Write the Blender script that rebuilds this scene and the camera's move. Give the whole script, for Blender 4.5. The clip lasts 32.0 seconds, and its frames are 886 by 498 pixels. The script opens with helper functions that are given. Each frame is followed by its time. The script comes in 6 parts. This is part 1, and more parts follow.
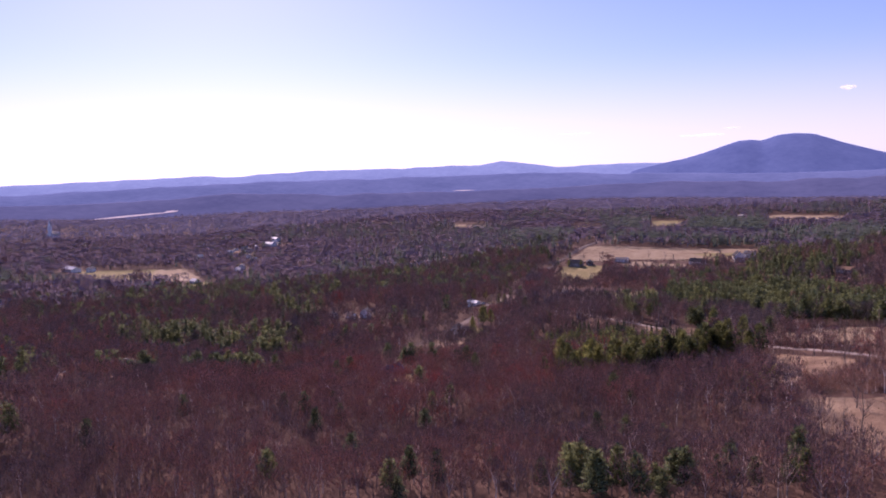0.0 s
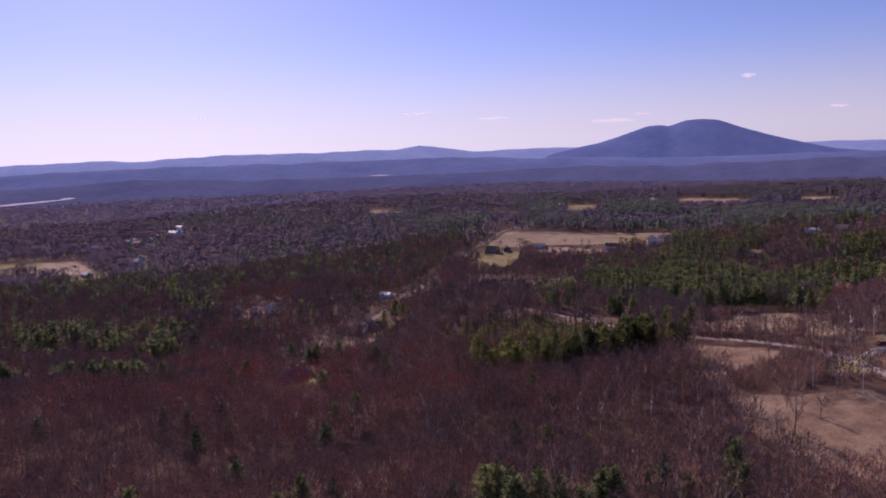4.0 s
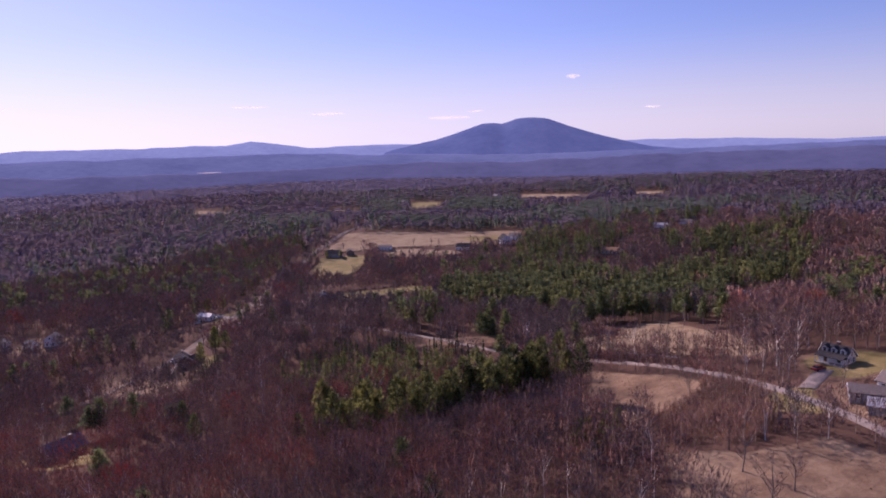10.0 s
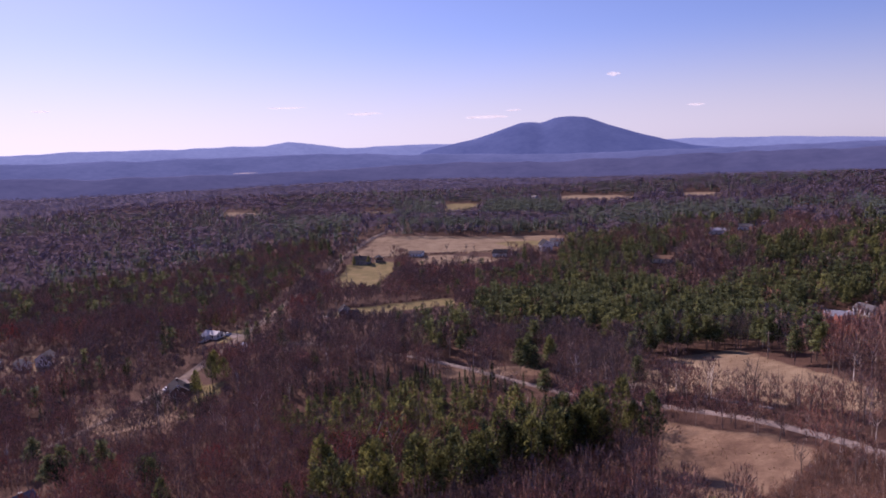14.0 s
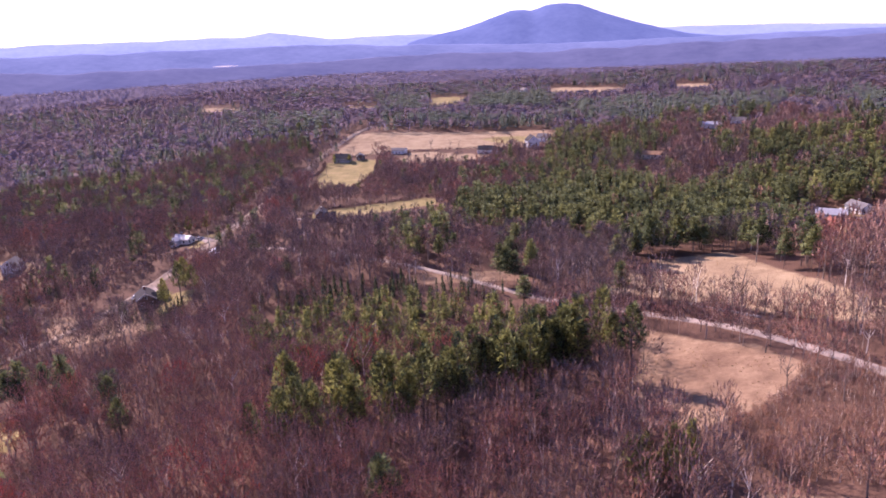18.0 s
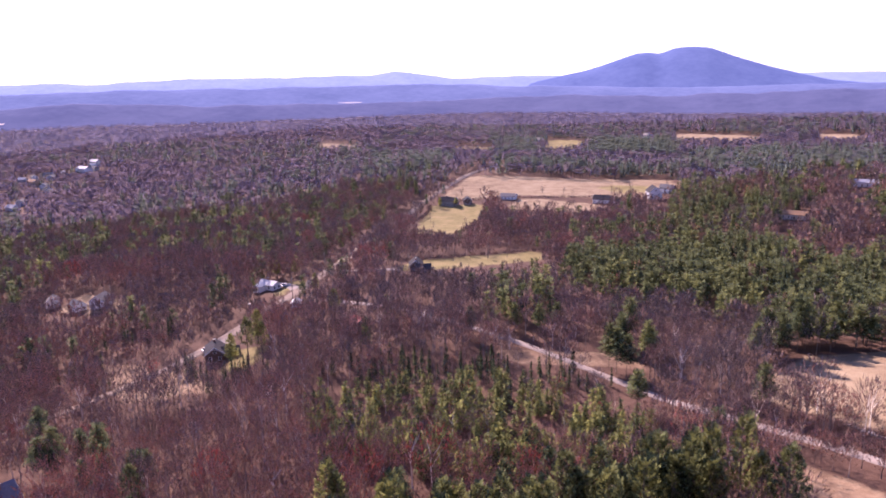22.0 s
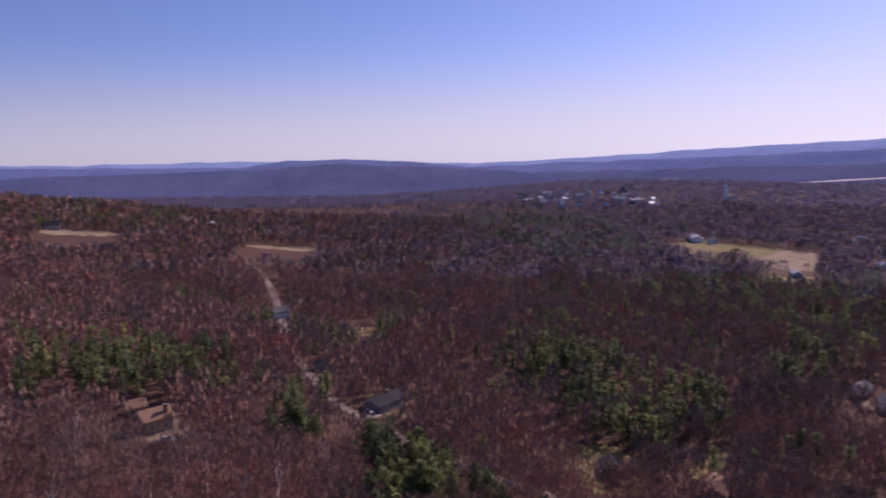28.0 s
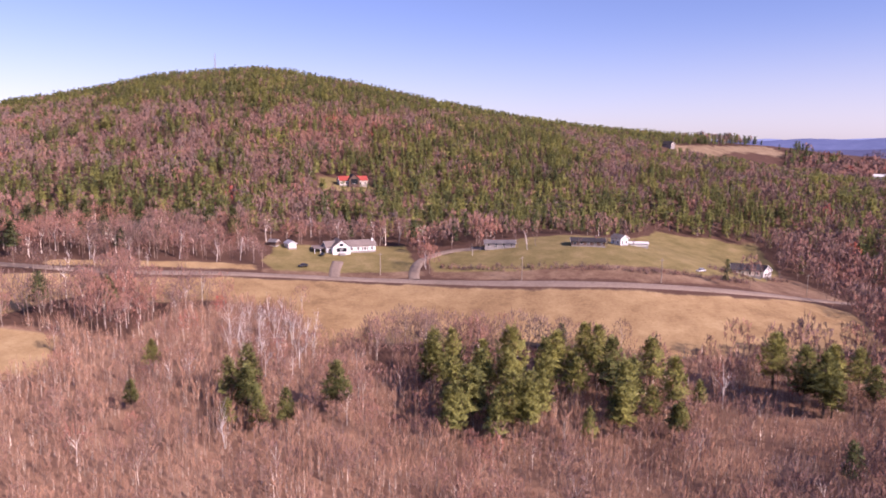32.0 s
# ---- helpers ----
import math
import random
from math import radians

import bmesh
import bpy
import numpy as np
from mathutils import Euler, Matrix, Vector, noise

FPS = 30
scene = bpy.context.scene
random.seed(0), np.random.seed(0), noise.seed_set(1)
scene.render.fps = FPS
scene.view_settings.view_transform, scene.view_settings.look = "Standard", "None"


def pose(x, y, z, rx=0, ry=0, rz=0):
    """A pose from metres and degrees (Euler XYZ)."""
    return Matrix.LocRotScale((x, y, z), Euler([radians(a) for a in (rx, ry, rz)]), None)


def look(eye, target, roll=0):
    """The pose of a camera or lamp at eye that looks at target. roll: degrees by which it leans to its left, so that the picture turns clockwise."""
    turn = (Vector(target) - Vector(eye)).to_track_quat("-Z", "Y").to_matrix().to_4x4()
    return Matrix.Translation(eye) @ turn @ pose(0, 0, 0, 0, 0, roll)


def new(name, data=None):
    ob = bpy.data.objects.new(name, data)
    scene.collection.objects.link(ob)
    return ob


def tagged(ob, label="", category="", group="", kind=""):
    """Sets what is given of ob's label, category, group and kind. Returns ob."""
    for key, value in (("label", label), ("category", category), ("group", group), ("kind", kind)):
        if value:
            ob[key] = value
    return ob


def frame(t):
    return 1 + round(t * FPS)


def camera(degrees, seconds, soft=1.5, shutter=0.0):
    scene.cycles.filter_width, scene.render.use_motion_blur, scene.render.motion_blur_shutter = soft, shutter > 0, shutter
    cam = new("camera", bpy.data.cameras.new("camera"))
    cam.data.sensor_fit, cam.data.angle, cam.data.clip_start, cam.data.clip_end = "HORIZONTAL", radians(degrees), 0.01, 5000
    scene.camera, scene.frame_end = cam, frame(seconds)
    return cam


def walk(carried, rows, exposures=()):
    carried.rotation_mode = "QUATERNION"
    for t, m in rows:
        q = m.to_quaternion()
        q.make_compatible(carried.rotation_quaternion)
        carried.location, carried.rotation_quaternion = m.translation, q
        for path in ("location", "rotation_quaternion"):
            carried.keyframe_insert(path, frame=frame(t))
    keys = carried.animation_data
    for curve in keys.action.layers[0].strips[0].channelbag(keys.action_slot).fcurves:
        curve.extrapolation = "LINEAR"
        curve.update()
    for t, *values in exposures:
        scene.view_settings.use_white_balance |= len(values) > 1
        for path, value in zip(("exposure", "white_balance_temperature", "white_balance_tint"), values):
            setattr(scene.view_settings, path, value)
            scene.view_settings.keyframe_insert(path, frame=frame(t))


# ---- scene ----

# Camera: seconds, eye x, y, z, yaw to the left of +y, pitch up, roll
ROWS = [
    (0.0, 31.8, -170.3, 89.2, 26.54, -5.68, -1.84),
    (1.0, 32.5, -163.0, 89.4, 30.69, -6.03, -1.80),
    (2.0, 30.7, -156.0, 89.4, 31.15, -6.42, -1.72),
    (3.0, 27.9, -149.3, 89.3, 31.05, -6.73, -1.76),
    (3.5, 26.6, -145.9, 89.2, 27.07, -6.95, -1.78),
    (4.0, 24.8, -142.3, 88.9, 20.05, -7.11, -1.90),
    (4.5, 22.6, -137.5, 88.4, 10.29, -7.41, -2.11),
    (5.0, 19.1, -132.0, 87.7, 5.60, -7.50, -1.90),
    (5.5, 15.0, -125.9, 87.0, 4.40, -7.50, -1.80),
    (6.0, 11.1, -119.6, 86.3, 4.40, -7.45, -1.75),
    (6.5, 8.1, -113.5, 85.7, 4.90, -7.42, -1.70),
    (7.0, 6.9, -108.0, 85.5, 5.25, -7.42, -1.62),
    (8.0, 5.1, -96.6, 85.6, 6.09, -7.49, -1.58),
    (9.0, 4.1, -84.4, 85.5, 6.81, -7.62, -1.67),
    (10.0, 2.3, -72.2, 85.6, 7.10, -7.74, -1.81),
    (11.0, 0.9, -59.8, 85.7, 7.25, -7.80, -1.89),
    (12.0, -0.5, -46.8, 85.6, 7.61, -7.88, -1.95),
    (13.0, -1.3, -33.5, 85.2, 7.97, -7.90, -2.09),
    (13.5, -2.4, -27.3, 85.1, 9.08, -7.64, -1.97),
    (15.5, -0.1, -15.9, 83.6, 11.31, -8.90, -2.52),
    (16.0, 0.4, -14.5, 83.8, 11.31, -15.70, -2.48),
    (16.5, 0.5, -13.0, 84.0, 13.78, -15.71, -2.31),
    (17.0, 0.6, -11.4, 84.2, 14.13, -15.78, -2.18),
    (17.5, 0.6, -9.5, 84.4, 10.89, -15.97, -2.32),
    (18.0, 0.4, -7.1, 84.6, 9.59, -16.09, -2.37),
    (19.0, -0.0, 0.0, 85.0, 9.18, -16.23, -2.22),
    (20.0, -0.5, 9.0, 85.3, 12.02, -16.24, -2.00),
    (21.0, -0.8, 19.8, 85.5, 15.75, -16.34, -1.45),
    (21.5, -1.6, 25.3, 85.3, 15.45, -14.03, -1.45),
    (22.0, -2.6, 31.1, 85.0, 18.68, -12.78, -1.17),
    (22.5, -3.5, 37.1, 84.6, 26.60, -12.75, -0.79),
    (23.0, -5.6, 43.3, 84.3, 33.27, -12.33, -0.53),
    (23.5, -8.2, 49.5, 83.7, 38.42, -7.75, -0.20),
    (24.0, -11.0, 55.3, 82.9, 41.26, -3.72, 0.08),
    (24.5, -13.7, 61.1, 82.3, 43.63, -4.92, 0.28),
    (26.5, -25.7, 83.0, 84.3, 48.59, -7.33, 0.76),
    (27.0, -27.7, 86.5, 84.2, 49.80, -7.43, 0.15),
    (27.5, -29.2, 89.6, 83.5, 53.86, -7.34, -0.35),
    (28.0, -31.2, 92.1, 82.7, 83.95, -7.02, -1.59),
    (28.5, -34.8, 93.6, 82.7, 129.42, -6.78, -0.74),
    (29.0, -38.6, 93.6, 82.8, 157.18, -7.15, -0.27),
    (29.5, -41.7, 92.4, 82.9, 164.29, -7.54, -0.12),
    (30.0, -44.3, 90.0, 82.9, 166.13, -7.93, -0.04),
    (30.5, -46.8, 86.8, 82.8, 166.22, -8.23, 0.06),
    (31.0, -49.5, 82.7, 82.8, 166.18, -8.50, 0.13),
    (31.5, -52.3, 78.0, 82.7, 166.35, -8.66, 0.31),
    (32.0, -55.3, 72.9, 82.5, 166.87, -8.82, 0.38),
]


def gaze(x, y, z, yaw, pitch, roll):
    a, p = radians(yaw), radians(pitch)
    ahead = Vector((-math.sin(a) * math.cos(p), math.cos(a) * math.cos(p), math.sin(p)))
    return look((x, y, z), Vector((x, y, z)) + ahead * 100, roll)


cam = camera(63.71, 32.0, soft=1.75, shutter=0.06)
walk(cam, [(r[0], gaze(*r[1:])) for r in ROWS], exposures=[
    (0.0, 0.28, 6500, 50), (0.9, -0.12, 6500, 46), (1.5, -0.22, 6500, 46), (4.0, -0.3, 6500, 46), (9.0, -0.03, 6500, 48), (13.5, -0.1, 6500, 46), (15.5, -0.25, 6550, 45), (16.0, 0.0, 6600, 46), (17.0, 0.52, 6650, 46), (18.0, 1.07, 6700, 46), (19.0, 1.44, 6700, 46),
    (21.0, 1.42, 6700, 46), (22.0, 1.1, 6650, 46), (23.0, 0.66, 6550, 46), (23.5, 0.45, 6500, 46), (24.0, 0.3, 6450, 49), (24.5, 0.0, 6450, 47), (28.0, -0.32, 6400, 43), (28.5, 0.0, 6500, 43), (29.1, 0.08, 6850, 45), (30.0, 0.42, 6800, 45), (32.0, 0.44, 6800, 45)])

# ---- daylight: low spring sun over the valley, to the left of the mountain ----
SUN_AZ, SUN_EL = -44.0, 32.5
sun_way = Vector((math.sin(radians(SUN_AZ)) * math.cos(radians(SUN_EL)), math.cos(radians(SUN_AZ)) * math.cos(radians(SUN_EL)), math.sin(radians(SUN_EL))))
sun = new("sun", bpy.data.lights.new("sun", "SUN"))
sun.data.energy, sun.data.angle, sun.data.color = 4.9, radians(0.6), (1.0, 0.915, 0.80)
sun.matrix_world = look(sun_way * 500, (0, 0, 0))
world = bpy.data.worlds.new("sky")
scene.world = world
world.use_nodes = True
wn = world.node_tree
sky = wn.nodes.new("ShaderNodeTexSky")
sky.sky_type, sky.sun_disc = "NISHITA", False
sky.sun_elevation, sky.sun_rotation = radians(SUN_EL), radians(SUN_AZ) % (2 * math.pi)
sky.altitude, sky.air_density, sky.dust_density, sky.ozone_density = 300, 0.9, 0.4, 3.2
cool = wn.nodes.new("ShaderNodeMix")
cool.data_type, cool.blend_type = "RGBA", "MULTIPLY"
cool.inputs[0].default_value, cool.inputs[7].default_value = 1.0, (0.89, 0.95, 1.18, 1)
wn.links.new(sky.outputs[0], cool.inputs[6])
# thin bluish-white haze that pales the sky evenly all round, low over the horizon
coord, split, low_sky = wn.nodes.new("ShaderNodeTexCoord"), wn.nodes.new("ShaderNodeSeparateXYZ"), wn.nodes.new("ShaderNodeMapRange")
wn.links.new(coord.outputs["Generated"], split.inputs[0])
wn.links.new(split.outputs[2], low_sky.inputs[0])
for k, v in ((1, 0.0), (2, 0.17), (3, 0.9), (4, 0.0)):
    low_sky.inputs[k].default_value = v
low_sky.interpolation_type = "SMOOTHSTEP"
# the haze shows most on the sun's side and thins out opposite it
sunward, side_haze, thick = wn.nodes.new("ShaderNodeVectorMath"), wn.nodes.new("ShaderNodeMapRange"), wn.nodes.new("ShaderNodeMath")
sunward.operation, thick.operation = "DOT_PRODUCT", "MULTIPLY"
sunward.inputs[1].default_value = (math.sin(radians(SUN_AZ)), math.cos(radians(SUN_AZ)), 0)
wn.links.new(coord.outputs["Generated"], sunward.inputs[0])
wn.links.new(sunward.outputs["Value"], side_haze.inputs[0])
for k, v in ((1, -0.4), (2, 0.55), (3, 0.3), (4, 1.0)):
    side_haze.inputs[k].default_value = v
wn.links.new(low_sky.outputs[0], thick.inputs[0])
wn.links.new(side_haze.outputs[0], thick.inputs[1])
grey, tone, haze = wn.nodes.new("ShaderNodeRGBToBW"), wn.nodes.new("ShaderNodeMix"), wn.nodes.new("ShaderNodeMix")
tone.data_type, tone.blend_type, haze.data_type = "RGBA", "MULTIPLY", "RGBA"
tone.inputs[0].default_value, tone.inputs[7].default_value = 1.0, (0.98, 1.06, 1.15, 1)
even, lift = wn.nodes.new("ShaderNodeMath"), wn.nodes.new("ShaderNodeMath")
even.operation, lift.operation, even.inputs[1].default_value, lift.inputs[1].default_value = "POWER", "MULTIPLY", 0.5, 2.65
wn.links.new(cool.outputs[2], grey.inputs[0])
wn.links.new(grey.outputs[0], even.inputs[0])
wn.links.new(even.outputs[0], lift.inputs[0])
wn.links.new(lift.outputs[0], tone.inputs[6])
wn.links.new(thick.outputs[0], haze.inputs[0])
wn.links.new(cool.outputs[2], haze.inputs[6])
wn.links.new(tone.outputs[2], haze.inputs[7])
wn.links.new(haze.outputs[2], wn.nodes["Background"].inputs[0])
wn.nodes["Background"].inputs[1].default_value = 0.1


# ---- materials ----
def nodes_of(name, rough=0.9, spec=0.25, metal=0.0):
    m = bpy.data.materials.new(name)
    m.use_nodes = True
    nt = m.node_tree
    b = nt.nodes["Principled BSDF"]
    b.inputs["Roughness"].default_value = rough
    b.inputs["Specular IOR Level"].default_value = spec
    b.inputs["Metallic"].default_value = metal
    return m, nt, b


def ramp_of(nt, stops):
    r = nt.nodes.new("ShaderNodeValToRGB")
    e = r.color_ramp.elements
    while len(e) < len(stops):
        e.new(0.5)
    for k, (p, c) in enumerate(stops):
        e[k].position, e[k].color = p, (*c, 1)
    return r


def noise_of(nt, scale, detail=4, vector=None, rough=0.6):
    n = nt.nodes.new("ShaderNodeTexNoise")
    n.inputs["Scale"].default_value, n.inputs["Detail"].default_value, n.inputs["Roughness"].default_value = scale, detail, rough
    if vector is not None:
        nt.links.new(vector, n.inputs["Vector"])
    return n.outputs[0]


def position_of(nt):
    return nt.nodes.new("ShaderNodeNewGeometry").outputs["Position"]


def mix_of(nt, fac, a, b, kind="MIX"):
    n = nt.nodes.new("ShaderNodeMix")
    n.data_type, n.blend_type = "RGBA", kind
    for sock, v in ((n.inputs[0], fac), (n.inputs[6], a), (n.inputs[7], b)):
        if isinstance(v, tuple):
            sock.default_value = (*v, 1)
        elif isinstance(v, float):
            sock.default_value = v
        else:
            nt.links.new(v, sock)
    return n.outputs[2]


def math_of(nt, op, a, b=0.0, clamp=False):
    n = nt.nodes.new("ShaderNodeMath")
    n.operation, n.use_clamp = op, clamp
    for sock, v in zip(n.inputs, (a, b)):
        if isinstance(v, (int, float)):
            sock.default_value = v
        else:
            nt.links.new(v, sock)
    return n.outputs[0]


def attr_of(nt, name):
    n = nt.nodes.new("ShaderNodeAttribute")
    n.attribute_name = name
    return n.outputs["Fac"]


def bump_of(nt, b, height, strength, distance):
    n = nt.nodes.new("ShaderNodeBump")
    n.inputs["Strength"].default_value, n.inputs["Distance"].default_value = strength, distance
    nt.links.new(height, n.inputs["Height"])
    nt.links.new(n.outputs[0], b.inputs["Normal"])


def plain(name, dark, light, scale=3.0, rough=0.8, spec=0.3, metal=0.0, bump=0.0):
    """Paint, wood, stone or metal with two scales of wear."""
    m, nt, b = nodes_of(name, rough, spec, metal)
    pos = position_of(nt)
    fine, broad = noise_of(nt, scale, 5, pos), noise_of(nt, scale * 0.13, 2, pos)
    f = math_of(nt, "ADD", math_of(nt, "MULTIPLY", fine, 0.6), math_of(nt, "MULTIPLY", broad, 0.4))
    r = ramp_of(nt, [(0.32, dark), (0.68, light)])
    nt.links.new(f, r.inputs[0])
    nt.links.new(r.outputs[0], b.inputs["Base Color"])
    if bump:
        bump_of(nt, b, fine, 0.5, bump)
    return m


def tinted(name, stops, rough=0.95, spec=0.1, thin=0.0, airy=0.0, sprig=0.0, soft=0.45, glow=0.0):
    """Twigs and needles: a colour for each tree from its tint, a little grain on top; sprays bend round the crown and let light between their fine twigs."""
    m, nt, b = nodes_of(name, rough, spec)
    pos = position_of(nt)
    broad = noise_of(nt, 0.02, 3, pos)
    f = math_of(nt, "ADD", attr_of(nt, "tint"), math_of(nt, "MULTIPLY", math_of(nt, "SUBTRACT", broad, 0.5), 0.5), True)
    r = ramp_of(nt, stops)
    nt.links.new(f, r.inputs[0])
    grain = ramp_of(nt, [(0.3, (0.78, 0.78, 0.78)), (0.7, (1.2, 1.2, 1.2))])
    nt.links.new(noise_of(nt, 0.5, 3, pos), grain.inputs[0])
    colour = mix_of(nt, 1.0, r.outputs[0], grain.outputs[0], "MULTIPLY")
    nt.links.new(colour, b.inputs["Base Color"])
    around, own, lean, way = nt.nodes.new("ShaderNodeAttribute"), nt.nodes.new("ShaderNodeNewGeometry"), nt.nodes.new("ShaderNodeMix"), nt.nodes.new("ShaderNodeVectorMath")
    around.attribute_name, lean.data_type, way.operation = "out", "VECTOR", "NORMALIZE"
    lean.inputs[0].default_value = soft
    nt.links.new(own.outputs["Normal"], lean.inputs[4])
    nt.links.new(around.outputs["Vector"], lean.inputs[5])
    nt.links.new(lean.outputs[1], way.inputs[0])
    nt.links.new(way.outputs[0], b.inputs["Normal"])
    # airlight of distance haze, given off as emission in the tree's colour
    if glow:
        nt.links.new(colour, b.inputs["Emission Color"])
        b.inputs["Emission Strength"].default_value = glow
    last = b.outputs[0]
    if thin:
        t, both = nt.nodes.new("ShaderNodeBsdfTranslucent"), nt.nodes.new("ShaderNodeMixShader")
        nt.links.new(colour, t.inputs["Color"])
        nt.links.new(way.outputs[0], t.inputs["Normal"])
        both.inputs[0].default_value = thin
        nt.links.new(last, both.inputs[1])
        nt.links.new(t.outputs[0], both.inputs[2])
        last = both.outputs[0]
    if airy:
        gap, spray = nt.nodes.new("ShaderNodeBsdfTransparent"), nt.nodes.new("ShaderNodeMixShader")
        spray.inputs[0].default_value = airy
        if sprig:
            fine = math_of(nt, "MULTIPLY", math_of(nt, "SUBTRACT", noise_of(nt, sprig, 1, pos), 0.5), 1.5)
            nt.links.new(math_of(nt, "ADD", fine, airy, True), spray.inputs[0])
        nt.links.new(last, spray.inputs[1])
        nt.links.new(gap.outputs[0], spray.inputs[2])
        last = spray.outputs[0]
    nt.links.new(last, nt.nodes["Material Output"].inputs["Surface"])
    return m


TWIG = tinted("bare_twigs", [(0.0, (0.205, 0.149, 0.13)), (0.3, (0.276, 0.172, 0.143)), (0.55, (0.335, 0.184, 0.144)), (0.78, (0.39, 0.186, 0.138)), (0.93, (0.43, 0.192, 0.138)), (1.0, (0.50, 0.13, 0.095))], thin=0.12, airy=0.42, sprig=2.2, soft=0.5)
BRUSH = tinted("brush_twigs", [(0.0, (0.27, 0.155, 0.11)), (0.5, (0.40, 0.23, 0.155)), (1.0, (0.50, 0.31, 0.21))], thin=0.1, airy=0.45, sprig=4.0)
# Far twigs: a bluer, paler copy with distance haze mixed into the colour
FAR_HAZE_TWIG = tinted("far_haze_bare_woods", [(0.0, (0.295, 0.252, 0.352)), (0.4, (0.335, 0.27, 0.363)), (0.7, (0.372, 0.284, 0.36)), (1.0, (0.405, 0.297, 0.352))], thin=0.4, airy=0.6, soft=0.9)
# Distant twigs: blue-violet haze painted into colour and emission
HAZE_TWIG = tinted("hazed_bare_woods", [(0.0, (0.19, 0.18, 0.29)), (0.5, (0.21, 0.19, 0.295)), (1.0, (0.235, 0.205, 0.30))], thin=0.3, airy=0.6, soft=0.9, glow=0.16)
BARK = tinted("bark", [(0.0, (0.17, 0.12, 0.09)), (0.5, (0.29, 0.22, 0.175)), (0.8, (0.45, 0.37, 0.30)), (1.0, (0.78, 0.71, 0.61))], spec=0.2)
NEEDLE = tinted("pine_needles", [(0.0, (0.078, 0.105, 0.052)), (0.35, (0.125, 0.15, 0.068)), (0.65, (0.205, 0.225, 0.084)), (1.0, (0.36, 0.36, 0.115))], rough=0.9, spec=0.06, thin=0.22, airy=0.38, sprig=1.5, soft=0.8)
# Far needles, likewise blued in the base colour to stand for haze
FAR_HAZE_NEEDLE = tinted("far_haze_pine_woods", [(0.0, (0.14, 0.175, 0.165)), (0.5, (0.168, 0.205, 0.17)), (1.0, (0.205, 0.235, 0.172))], spec=0.0, thin=0.35, airy=0.5, soft=0.92)
# Distant needles carry the same haze, in blue base colour plus emission
HAZE_NEEDLE = tinted("hazed_pine_woods", [(0.0, (0.14, 0.16, 0.245)), (1.0, (0.175, 0.19, 0.26))], spec=0.0, thin=0.3, airy=0.5, soft=0.9, glow=0.16)
BUD_TWIG = tinted("red_budding_twigs", [(0.0, (0.36, 0.12, 0.10)), (1.0, (0.52, 0.14, 0.11))], thin=0.2, airy=0.3, sprig=3.0)
PINE_BARK = plain("pine_bark", (0.07, 0.055, 0.045), (0.16, 0.125, 0.10), 2.0, 0.95)
BRIGHT_BARK = plain("birch_bark", (0.45, 0.41, 0.37), (0.78, 0.74, 0.68), 2.0, 0.8)
GREY_BARK = plain("grey_bark", (0.15, 0.12, 0.10), (0.30, 0.25, 0.21), 2.0, 0.9)
ASPHALT = plain("worn_asphalt", (0.22, 0.17, 0.135), (0.33, 0.26, 0.21), 0.6, 0.95, 0.03)
GRAVEL = plain("gravel", (0.23, 0.185, 0.16), (0.35, 0.29, 0.255), 0.9, 0.95)
WHITE = plain("white_clapboard", (0.70, 0.70, 0.68), (0.84, 0.84, 0.82), 1.2, 0.6)
CREAM = plain("cream_siding", (0.55, 0.50, 0.42), (0.68, 0.62, 0.53), 1.2, 0.7)
GREY_WOOD = plain("weathered_boards", (0.24, 0.22, 0.21), (0.42, 0.40, 0.38), 1.5, 0.85)
BROWN_WOOD = plain("brown_boards", (0.10, 0.065, 0.05), (0.19, 0.12, 0.09), 1.5, 0.85)
TAN_WOOD = plain("tan_boards", (0.36, 0.25, 0.17), (0.52, 0.38, 0.27), 1.5, 0.8)
BLUE_PAINT = plain("blue_grey_siding", (0.22, 0.27, 0.38), (0.34, 0.39, 0.50), 1.5, 0.7)
RED_ROOF = plain("red_roofing", (0.34, 0.06, 0.045), (0.50, 0.11, 0.08), 1.0, 0.7)
DARK_SHINGLE = plain("dark_shingles", (0.04, 0.038, 0.042), (0.085, 0.08, 0.085), 1.6, 1.0, 0.05)
# dark shingles, the reflected sky's blue put into their colour
SKY_SHINGLE = plain("sky_blued_shingles", (0.085, 0.10, 0.14), (0.16, 0.18, 0.23), 1.6, 0.9, 0.1)
GREY_SHINGLE = plain("grey_shingles", (0.13, 0.12, 0.12), (0.24, 0.225, 0.22), 1.6, 0.95, 0.08)
BROWN_SHINGLE = plain("brown_shingles", (0.26, 0.155, 0.095), (0.42, 0.27, 0.17), 1.6, 0.9, 0.1)
PALE_METAL = plain("pale_metal_roof", (0.36, 0.37, 0.40), (0.52, 0.53, 0.56), 0.8, 0.6, 0.25)
BRICK = plain("chimney_brick", (0.20, 0.09, 0.065), (0.36, 0.18, 0.13), 4.0, 0.9)
STONE = plain("field_stone", (0.22, 0.205, 0.19), (0.42, 0.39, 0.36), 1.2, 0.9)
WOOD_POLE = plain("pole_wood", (0.22, 0.18, 0.14), (0.42, 0.36, 0.29), 2.0, 0.9)
STEEL = plain("galvanised_steel", (0.35, 0.36, 0.38), (0.55, 0.56, 0.58), 1.0, 0.5, 0.5, 0.6)
RUBBER = plain("rubber", (0.015, 0.015, 0.015), (0.04, 0.04, 0.04), 4.0, 0.9)
TRIM = plain("white_trim", (0.74, 0.74, 0.73), (0.86, 0.86, 0.85), 2.0, 0.5)
